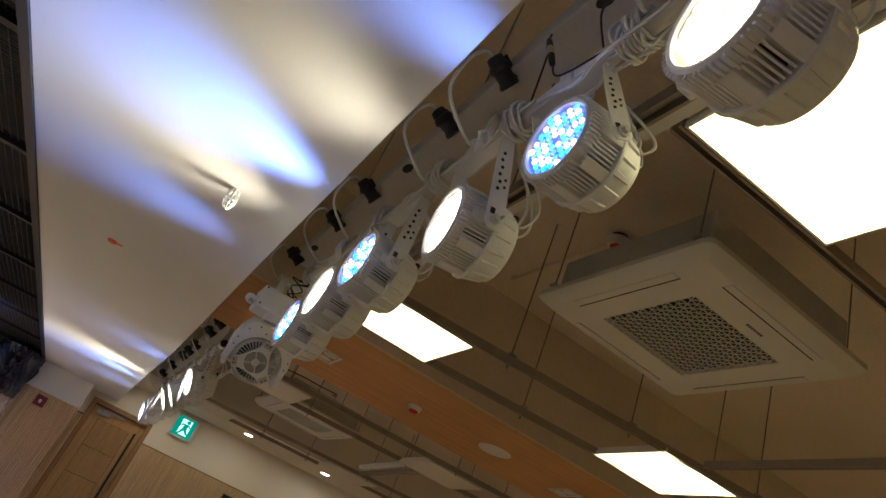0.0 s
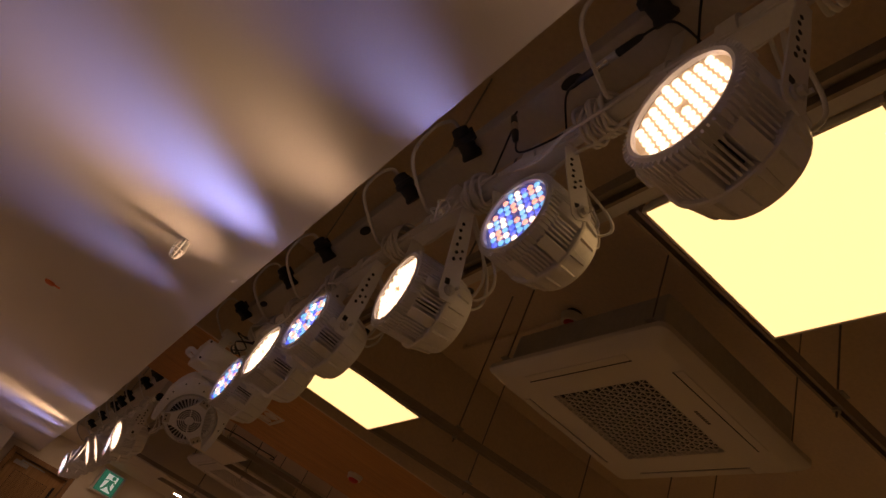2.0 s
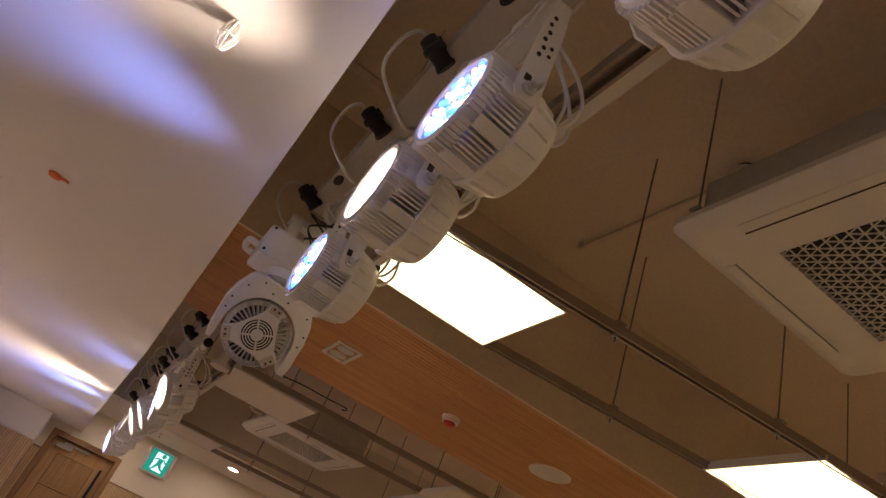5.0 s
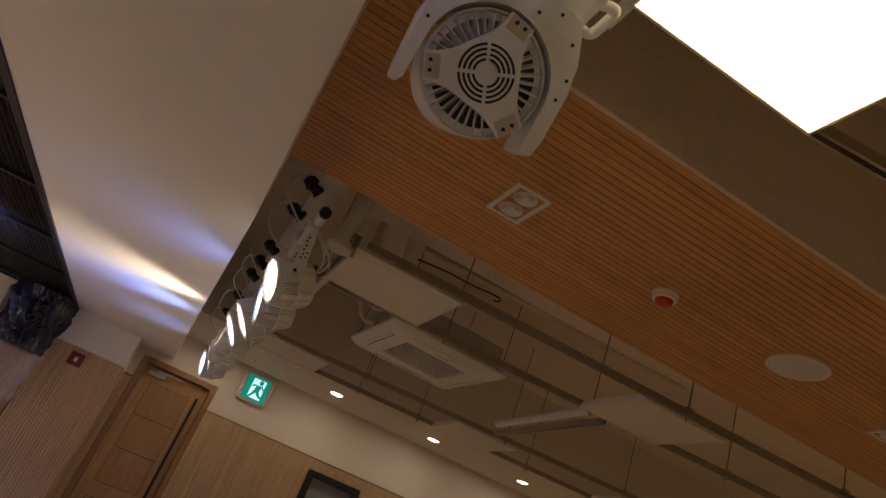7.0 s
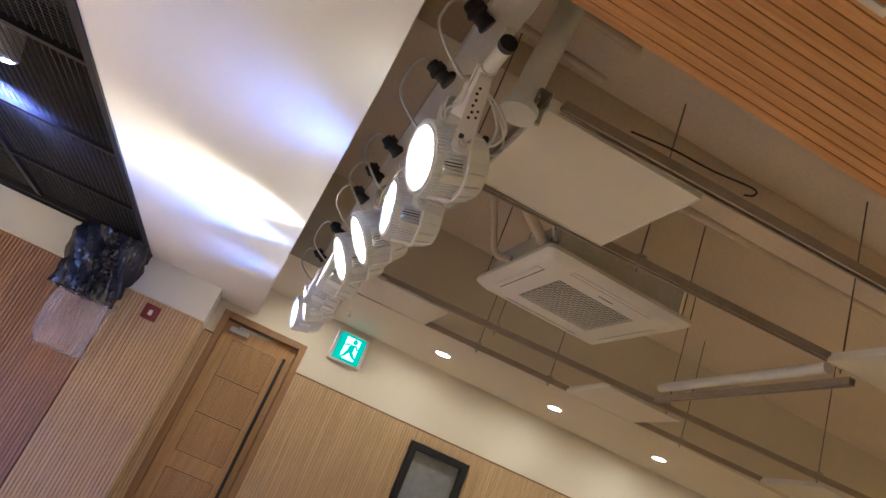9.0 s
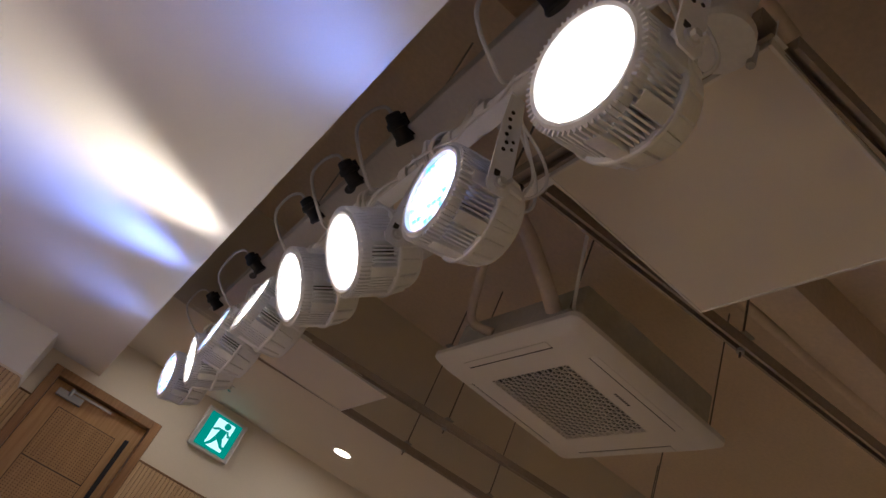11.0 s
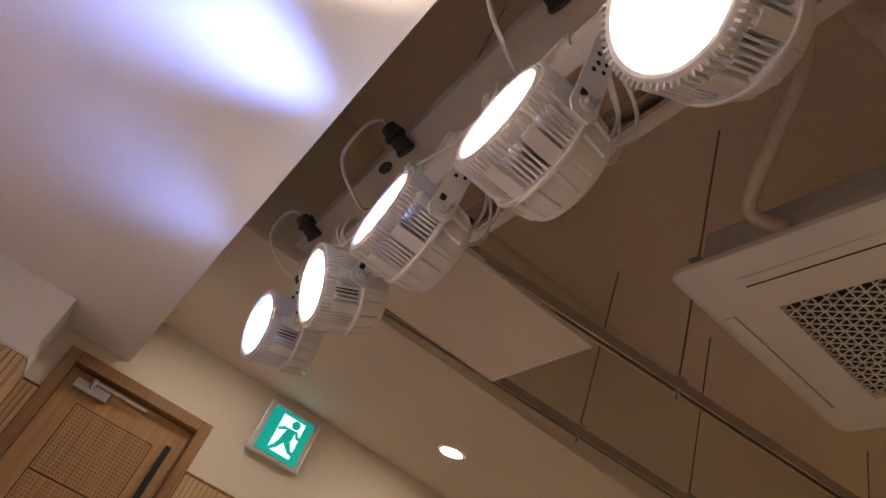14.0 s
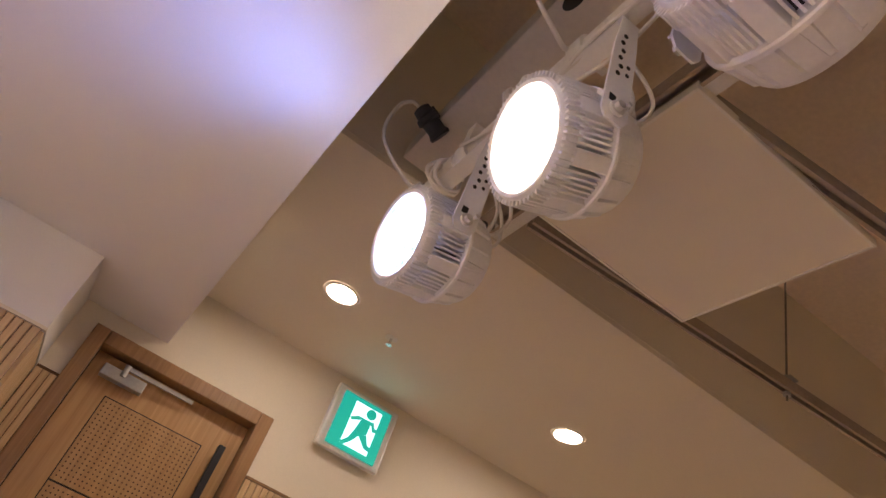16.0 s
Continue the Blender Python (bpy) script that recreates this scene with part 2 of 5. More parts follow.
def part(name, bm, material, parent, label="", smooth=None, kind=""):
    ob = new(name, mesh_of(name, bm, material, smooth))
    ob.parent = parent
    ob.matrix_parent_inverse = parent.matrix_basis.inverted()
    return tagged(ob, label, kind=kind)


def hung(name, me, parent, m, label=""):
    """A part that shares a mesh, at the pose m of the world."""
    ob = new(name, me)
    ob.parent = parent
    ob.matrix_parent_inverse = parent.matrix_basis.inverted()
    ob.matrix_basis = m
    return tagged(ob, label)


def base(name, x, y, z, label, category, group="", kind=""):
    ob = new(name)
    ob.empty_display_size = 0.05
    ob.matrix_basis = Matrix.Translation((x, y, z))
    return tagged(ob, label, category, group, kind)


def B(*a, **k):
    bm = bmesh.new()
    box(bm, *a, **k)
    return bm


def R(*a, **k):
    bm = bmesh.new()
    rod(bm, *a, **k)
    return bm


DOWN = Matrix(((0, 1, 0, 0), (0, 0, 1, 0), (1, 0, 0, 0), (0, 0, 0, 1)))  # lathe axis: local +X (behind) points up, front down

# ---- the room ----
WY = 11.715         # far wall
EX = 1.11           # edge of the white ceiling
WZ = 2.555          # white ceiling
SZ = 2.84           # soffit over the far wall
TOP = 3.62          # painted slab
XR, XL, YN = 10.2, -5.0, -5.0

solid("floor", B(XL - 0.2, XR + 0.2, YN - 0.2, WY + 0.4, -0.15, 0.0), FLOOR, "brown timber floor of the hall", "floor", kind="structure")
solid("ceiling_slab", B(1.0, XR + 0.2, YN - 0.2, WY + 0.4, TOP, TOP + 0.2), SLAB, "greige painted concrete ceiling slab", "ceiling", kind="structure")
solid("wall_east", B(XR, XR + 0.2, YN - 0.2, WY + 0.2, 0, TOP), PLASTER, "plain cream side wall", "wall", kind="structure")
solid("wall_south", B(XL, XR, YN - 0.2, YN, 0, TOP), PLASTER, "plain cream rear wall", "wall", kind="structure")
# unseen wall, given pale plaster to bounce stage light back into the hall
solid("wall_west", B(XL - 0.2, XL, YN - 0.2, WY + 0.2, 0, 2.6), PLASTER, "unseen cream stage back wall, pale to bounce light", "wall", kind="structure")
solid("wall_west_upper", B(XL - 0.2, XL, YN - 0.2, WY + 0.2, 2.6, 4.4), DARK_WALL, "black wall above the stage mesh", "wall", kind="structure")
solid("wall_south_upper", B(XL, 0.06, YN - 0.2, YN, TOP, 4.2), DARK_WALL, "black wall above the stage mesh", "wall", kind="structure")
solid("stage_void_top", B(XL - 0.2, 0.0, YN - 0.2, WY + 0.4, 4.2, 4.4), DARK_WALL, "black upper ceiling above the stage mesh", "ceiling", kind="structure")

# white dropped ceiling with its upstand edge and returns
EDGE = ((YN, 1.118), (4.0, 1.120), (7.0, 1.132), (10.0, 1.092), (WY, 1.078))
bm = bmesh.new()
plate(bm, [(0.06, YN), *((x, y) for y, x in EDGE), (0.06, WY)], WZ, WZ + 0.05, Matrix(((0, 1, 0, 0), (0, 0, 1, 0), (1, 0, 0, 0), (0, 0, 0, 1))))
upstand = bmesh.new()
plate(upstand, [(x - 0.04, y) for y, x in EDGE] + [(x - 0.0005, y) for y, x in reversed(EDGE)], WZ + 0.0505, TOP, Matrix(((0, 1, 0, 0), (0, 0, 1, 0), (1, 0, 0, 0), (0, 0, 0, 1))))
solid("upstand_hall", upstand, WHITE_CEIL, "painted upstand above the white ceiling edge", "ceiling", kind="structure")
solid("upstand_stage", B(0.06, 0.10, YN, WY, WZ + 0.0505, 4.2), DARK_WALL, "black upstand at the stage side of the ceiling", "ceiling", kind="structure")
solid("ceiling_dropped", bm, WHITE_CEIL, "smooth white dropped ceiling lit by coloured streaks", "ceiling", kind="structure")

# far wall: plaster above, timber slats below, with door and window openings
wall = base("wall_north", 3.0, WY, 0, "far wall with oak slats below cream plaster", "wall", kind="structure")
bm = bmesh.new()
for x0, x1, z0, z1 in ((0.71, 0.80, 0, TOP), (0.80, 1.643, 2.48, TOP), (1.643, 3.0, 0, TOP), (3.0, 3.57, 2.06, TOP), (3.0, 3.57, 0, 0.95), (3.57, XR, 0, TOP)):
    box(bm, x0, x1, WY, WY + 0.18, z0, z1)
part("plaster", bm, PLASTER, wall)
bm = bmesh.new()
for x0, x1, z0, z1 in ((1.645, 2.96, 0, 2.205), (2.96, 3.61, 2.09, 2.205), (2.96, 3.61, 0, 0.92), (3.61, XR, 0, 2.205)):
    box(bm, x0, x1, WY - 0.012, WY - 0.001, z0, z1)
part("backing", bm, GROOVE, wall)
part("capping", B(1.645, XR, WY - 0.028, WY - 0.001, 2.206, 2.216), OAK_TRIM, wall)

# column at the stage side, its white band, and the wall beyond
CY = 11.26
column = base("wall_column", 0.35, CY, 0, "projecting oak-slatted pier with a white band above", "wall", kind="structure")
bm = bmesh.new()
box(bm, XL, 0.71, CY, WY + 0.18, 2.235, WZ - 0.001)
part("plaster", bm, WHITE_CEIL, column)
part("upper_wall", B(XL, 0.058, CY, WY + 0.18, WZ + 0.001, 4.2), DARK_WALL, column)
bm = bmesh.new()
box(bm, 0.0, 0.695, CY + 0.012, WY + 0.18, 0, 2.232)
box(bm, XL, 0.0, CY + 0.05, WY + 0.18, 0, 2.232)
part("backing", bm, GROOVE, column)
part("side_lining", B(0.712, 0.799, WY - 0.012, WY - 0.0005, 0, 2.235), GROOVE, column)
part("capping", B(XL, 0.712, CY - 0.004, CY + 0.012, 2.222, 2.234), PLASTER, column)

# soffit over the far end
bm = bmesh.new()
box(bm, 1.06, XR, 10.27, WY, SZ, SZ + 0.02)
box(bm, 1.06, XR, 10.27, 10.30, SZ + 0.021, TOP)
solid("ceiling_soffit", bm, PLASTER, "cream soffit with round downlights", "ceiling", kind="structure")

# timber ceiling band
W0, W1, WOODZ = 5.30, 6.55, 2.80
band = base("ceiling_timber", 3.0, 5.9, WOODZ, "oak-slatted ceiling band between painted faces", "ceiling", kind="structure")
bm = bmesh.new()
box(bm, EX, XR, W0, W1, WOODZ + 0.012, WOODZ + 0.04)
part("backing", bm, CEIL_GROOVE, band)
bm = bmesh.new()
box(bm, EX, XR, W0 - 0.02, W0, WOODZ + 0.001, TOP)
box(bm, EX, XR, W1, W1 + 0.004, WOODZ + 0.02, TOP)
part("side_face", bm, SLAB, band)

# exposed beams under the slab
solid("beam", B(EX, XR, 1.15, 1.45, 3.3, TOP), SLAB, "greige painted concrete beam", "beam", "beams", "structure")
solid("beam", B(EX, XR, 7.75, 7.95, 3.42, TOP), SLAB, "greige painted concrete beam", "beam", "beams", "structure")

# ---- stage mesh ceiling ----
mesh_z = 2.62
mesh = base("stage_mesh_ceiling", -1.5, 6, mesh_z, "black steel wire mesh ceiling over the stage", "ceiling", kind="structure")
for y in [8.12 + 1.07 * k for k in range(-12, 4)]:
    if YN < y < CY:
        part("cross_bar", B(XL, 0.055, y - 0.02, y + 0.02, mesh_z - 0.02, mesh_z + 0.025), BLACK_METAL, mesh)
for x in (-0.95, -2.0, -3.05, -4.1):
    part("long_bar", B(x - 0.02, x + 0.02, YN, CY - 0.001, mesh_z - 0.022, mesh_z + 0.022), BLACK_METAL, mesh)
part("edge_bar", B(0.02, 0.058, YN, CY - 0.001, mesh_z - 0.075, mesh_z + 0.03), BLACK_METAL, mesh)
part("edge_bar", B(XL, 0.02, CY - 0.05, CY - 0.002, mesh_z - 0.04, mesh_z + 0.03), BLACK_METAL, mesh)
bm = bmesh.new()
vs, fs = [], []


def wire(x0, x1, y0, y1, z0, z1):
    n = len(vs)
    vs.extend([(x, y, z) for x in (x0, x1) for y in (y0, y1) for z in (z0, z1)])
    fs.extend([tuple(n + k for k in f) for f in ((0, 1, 3, 2), (4, 6, 7, 5), (0, 4, 5, 1), (2, 3, 7, 6), (0, 2, 6, 4), (1, 5, 7, 3))])


for k in range(130):
    wire(0.0 - 0.038 * k - 0.003, 0.0 - 0.038 * k, YN, CY - 0.06, mesh_z + 0.004, mesh_z + 0.007)
for k in range(620):
    y = CY - 0.06 - 0.026 * k
    if y > YN:
        wire(XL, 0.018, y - 0.003, y, mesh_z + 0.008, mesh_z + 0.011)
me = bpy.data.meshes.new("wires")
me.from_pydata(vs, [], fs)
me.materials.append(MESH_BLACK)
ob = new("wires", me)
ob.parent, ob.matrix_parent_inverse = mesh, mesh.matrix_basis.inverted()
tagged(ob, "fine black wire mesh", kind="stuff")
bm.free()


# ---- door, window, exit sign ----
def door_unit():
    d = base("door_1", 1.22, WY, 0, "closed oak door with perforated panels in an oak frame", "door", kind="structure")
    x0, x1, top = 0.80, 1.643, 2.48
    f = 0.062
    for n, (a, c, z0, z1) in enumerate(((x0, x0 + f, 0, top), (x1 - f, x1, 0, top), (x0 + f, x1 - f, top - f, top))):
        bm = bmesh.new()
        box(bm, a, c, WY - 0.03, WY + 0.16, z0, z1, b=0.006)
        part("frame", bm, OAK_TRIM, d)
    bm = bmesh.new()
    box(bm, x0 + f, x1 - f, WY + 0.10, WY + 0.16, top - f - 0.03, top - f)
    part("stop", bm, OAK_TRIM, d)
    y = WY + 0.055
    lx0, lx1, lz = x0 + f + 0.004, x1 - f - 0.004, top - f - 0.006
    leaf = part("leaf", B(lx0, lx1, y, y + 0.045, 0.01, lz, b=0.002), OAK_DOOR, d)
    # perforated panels: stacked leaves in two tall openings
    for z0, z1 in ((1.905, 2.255), (1.548, 1.898), (1.19, 1.541), (0.68, 1.03), (0.325, 0.675)):
        part("panel_gap", B(0.9855, 1.4295, y - 0.0013, y - 0.0002, z0 - 0.0045, z1 + 0.0045), GREY_DARK, leaf)
        part("panel", B(0.99, 1.425, y - 0.004, y - 0.0005, z0, z1, b=0.0015), OAK_DOOR, leaf)
    vs2, fs2 = [], []
    for z0 in (1.905, 1.548, 1.19, 0.68, 0.325):
        for i in range(23):
            for j in range(18):
                cx, cz = 1.005 + i * 0.0185, z0 + 0.018 + j * 0.0185
                n = len(vs2)
                vs2.extend([(cx + 0.0036 * math.cos(a * math.pi / 3), y - 0.0048, cz + 0.0036 * math.sin(a * math.pi / 3)) for a in range(6)])
                fs2.append(tuple(range(n, n + 6)))
    me = bpy.data.meshes.new("perforations")
    me.from_pydata(vs2, [], fs2)
    me.materials.append(BACKING)
    o = new("perforations", me)
    o.parent, o.matrix_parent_inverse = leaf, leaf.matrix_basis.inverted()
    o.parent = leaf
    tagged(o, "small dark drilled holes", kind="stuff")
    h = part("pull_handle", B(1.484, 1.514, y - 0.075, y - 0.045, 0.55, 2.28, b=0.004), BLACK_METAL, d, "long black bar handle")
    for z in (0.75, 2.1):
        part("standoff", R((1.499, y - 0.046, z), (1.499, y, z), 0.009), BLACK_METAL, h)
    c = part("closer", B(0.915, 1.10, y - 0.055, y - 0.001, 2.315, 2.365, b=0.006), STEEL, d, "grey metal door closer")
    bm = bmesh.new()
    box(bm, 1.0, 1.30, y - 0.062, y - 0.052, 2.372, 2.388)
    rod(bm, (1.0, y - 0.057, 2.34), (1.0, y - 0.057, 2.392), 0.012)
    part("closer_arm", bm, STEEL, c)
    part("gap_line", B(lx0 - 0.004, lx0, y + 0.002, y + 0.045, 0.01, lz), GREY_DARK, d)
    part("panel_back", B(x0 + f, x1 - f, WY + 0.161, WY + 0.178, 0, top - f), BACKING, d)


door_unit()

win = base("window_1", 3.28, WY, 1.5, "black-framed window in the slatted wall", "window", kind="structure")
for a, c, z0, z1 in ((2.965, 3.03, 0.92, 2.085), (3.54, 3.605, 0.92, 2.085), (3.03, 3.54, 2.02, 2.085), (3.03, 3.54, 0.92, 0.985)):
    part("frame", B(a, c, WY - 0.05, WY + 0.1, z0, z1, b=0.004), BLACK_METAL, win)
part("pane", B(3.03, 3.54, WY + 0.03, WY + 0.04, 0.985, 2.02), WINDOW_GLASS, win)

# exit sign
sign = base("exit_sign", 2.02, 11.69, 2.62, "lit green emergency exit sign with a running figure pictogram", "sign")
part("housing", B(1.848, 2.188, 11.655, 11.6995, 2.470, 2.785, b=0.012), SIGN_BOX, sign)
part("face", B(1.885, 2.15, 11.646, 11.656, 2.493, 2.757, b=0.003), SIGN_GREEN, sign)
SO = Vector((2.018, 11.642, 2.625))
SM = Matrix.Translation(SO) @ Matrix(((0, 1, 0, 0), (1, 0, 0, 0), (0, 0, 1, 0), (0, 0, 0, 1)))
bm = bmesh.new()
plate(bm, [(-0.066, -0.108), (0.080, -0.108), (0.080, 0.108), (-0.066, 0.108)], 0.0, 0.003, SM)
part("doorway", bm, SIGN_PALE, sign)
FM = SM @ Matrix.Translation((0, 0.006, -0.004)) @ Matrix.Diagonal((1, 1.25, 1.22, 1))
bm = bmesh.new()
lathe(bm, [(-0.004, 0.021), (0.0, 0.021)], 20, FM @ Matrix.Translation((0, 0.018, 0.068)))
for pts in ([(-0.012, 0.04), (0.03, 0.042), (0.028, -0.012), (0.002, -0.03), (-0.024, -0.012)],
            [(-0.01, 0.04), (-0.018, 0.028), (-0.052, 0.012), (-0.058, 0.022), (-0.03, 0.04)],
            [(0.026, 0.04), (0.046, 0.008), (0.072, 0.014), (0.07, 0.026), (0.05, 0.024), (0.036, 0.046)],
            [(0.0, -0.03), (0.028, -0.014), (0.046, -0.048), (0.074, -0.056), (0.07, -0.070), (0.036, -0.064)],
            [(-0.024, -0.014), (0.0, -0.03), (-0.02, -0.062), (-0.05, -0.092), (-0.062, -0.082), (-0.036, -0.052)]):
    plate(bm, pts, -0.004, 0.0, FM)
part("pictogram", bm, SIGN_GREEN, sign)

# alarm plate on the pier
al = base("fire_alarm_plate", 0.29, CY, 2.11, "small dark red alarm plate on the slatted pier", "alarm")
part("plate", B(0.225, 0.355, CY - 0.03, CY - 0.011, 2.045, 2.175, b=0.006), RED, al)
part("button", B(0.275, 0.307, CY - 0.036, CY - 0.029, 2.085, 2.13, b=0.004), PANEL_OFF, al)

# ---- ceiling panels, rails, cassettes ----
PZ = 2.72           # lit panels
UZ = 2.71           # unlit panels
RZ = 2.72           # rails, level with the panels


def panel(x0, y0, w, d, z, lit):
    p = base("ceiling_panel_light" if lit else "ceiling_panel", x0 + w / 2, y0 + d / 2, z,
             "lit square LED ceiling panel hung below the slab" if lit else "unlit white square ceiling panel on steel rails",
             "light" if lit else "panel", "lit panels" if lit else "unlit panels")
    part("diffuser", B(x0 + 0.008, x0 + w - 0.008, y0 + 0.008, y0 + d - 0.008, z + 0.001, z + 0.008), PANEL_ON if lit else PANEL_OFF, p)
    for a in ((x0, x0 + w, y0, y0 + 0.008), (x0, x0 + w, y0 + d - 0.008, y0 + d), (x0, x0 + 0.008, y0 + 0.0085, y0 + d - 0.0085), (x0 + w - 0.008, x0 + w, y0 + 0.0085, y0 + d - 0.0085)):
        part("frame", B(*a, z - 0.0015, z + 0.022, b=0.0015), AC_WHITE, p)
    part("back", B(x0 + 0.009, x0 + w - 0.009, y0 + 0.009, y0 + d - 0.009, z + 0.0085, z + 0.042), AC_WHITE, p)


panel(1.68, 1.908, 0.57, 0.583, PZ, True)
panel(1.652, 4.332, 0.588, 0.55, PZ, True)
# only (3.43, 4.15) is seen; the other lit panels are added to brighten the hall
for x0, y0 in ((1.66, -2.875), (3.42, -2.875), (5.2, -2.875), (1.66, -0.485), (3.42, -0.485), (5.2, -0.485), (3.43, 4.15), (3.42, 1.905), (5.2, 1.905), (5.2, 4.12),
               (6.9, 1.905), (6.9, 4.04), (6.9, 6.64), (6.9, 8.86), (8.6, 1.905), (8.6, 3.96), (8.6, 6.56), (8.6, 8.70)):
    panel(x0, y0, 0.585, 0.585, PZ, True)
panel(1.632, 6.893, 0.62, 0.632, UZ, False)
panel(1.615, 9.374, 0.607, 0.565, UZ, False)
for x0, y0 in ((3.43, 6.84), (3.45, 9.23), (5.25, 6.72), (5.25, 9.1)):
    panel(x0, y0, 0.605, 0.61, UZ, False)


def strut(p, q, w=0.037):
    """An open steel channel rail with folded lips, hung from rods."""
    p, q = Vector(p), Vector(q)
    s = base("steel_rail", p.x, p.y, p.z, "galvanised steel channel rail carrying ceiling panels", "rail", "ceiling rails")
    m = Matrix.Translation(p) @ (q - p).to_track_quat("X", "Z").to_matrix().to_4x4()
    L = (q - p).length
    h, g = w / 2, 0.003
    bm = bmesh.new()
    plate(bm, [(-h + 0.010, 0), (-h, 0), (-h, w), (h, w), (h, 0), (h - 0.010, 0), (h - 0.010, g), (h - g, g), (h - g, w - g), (-h + g, w - g), (-h + g, g), (-h + 0.010, g)], 0, L, m)
    part("channel", bm, RAIL, s)
    return s


def hanger(s, x, y, z):
    part("rod", R((x, y, z - 0.03), (x, y, TOP), 0.0038, 6), ROD, s)
    part("nut", R((x, y, z - 0.012), (x, y, z - 0.002), 0.013, 6), STEEL, s)
    part("nut", R((x, y, z + 0.048), (x, y, z + 0.058), 0.013, 6), STEEL, s)
    part("washer", B(x - 0.02, x + 0.02, y - 0.026, y + 0.026, z + 0.0415, z + 0.0475), STEEL, s)


# the first four rails are unseen, added to hold added panels
for y, k, x0, hx in ((-2.895, 0.0, 1.62, (2.6, 3.9)), (-2.275, 0.0, 1.62, (2.6, 3.9)), (-0.505, 0.0, 1.62, (2.6, 3.9)), (0.115, 0.0, 1.62, (2.6, 3.9)), (1.887, 0.0, 1.62, (2.6, 3.9)), (2.513, 0.0, 1.62, (2.6, 3.9)), (4.351, -0.10, 1.62, (2.42, 3.2, 4.1)), (4.868, -0.12, 2.24, (2.9, 4.3)),
                     (6.886, -0.04, 1.62, (3.7, 4.9)), (7.598, -0.075, 1.62, (2.45, 3.52, 4.6)), (9.408, -0.11, 1.60, (2.55, 3.88, 5.1)), (10.0, -0.075, 1.62, (2.676, 3.3, 4.5))):
    a = max(x0, 1.672)
    s = strut((a, y + k * (a - x0), RZ), (XR - 0.2, y + k * (XR - 0.2 - x0), RZ))
    for x in hx:
        hanger(s, x, y + k * (x - x0), RZ)
strut((3.705, 7.56, RZ + 0.002), (3.755, 9.12, RZ + 0.002))
strut((3.66, 3.05, RZ + 0.002), (3.66, 4.08, RZ + 0.002))
# long rails beside the lighting bars, each with a pale angle along its hall side
for y0, y1, hy in ((-0.6, 4.98, (0.3, 1.5, 3.2, 4.1)), (6.885, 10.14, (7.7, 8.9, 10.08))):
    s = strut((1.606, y0, RZ + 0.002), (1.606, y1, RZ + 0.002), 0.045)
    for y in hy:
        hanger(s, 1.606, y, RZ + 0.01)
    bm = bmesh.new()
    plate(bm, [(1.630, RZ + 0.012), (1.668, RZ + 0.012), (1.668, RZ + 0.015), (1.633, RZ + 0.015), (1.633, RZ + 0.06), (1.630, RZ + 0.06)], y0, y1,
          Matrix(((0, 1, 0, 0), (1, 0, 0, 0), (0, 0, 1, 0), (0, 0, 0, 1))))
    part("angle", bm, PIPE_WHITE, s, "pale painted steel angle")
tb = solid("white_tube", R((3.638, 7.64, 2.79), (3.686, 9.0, 2.79), 0.030, 20), PIPE_WHITE, "white round tube lying along a steel rail", "pipe", smooth=40)


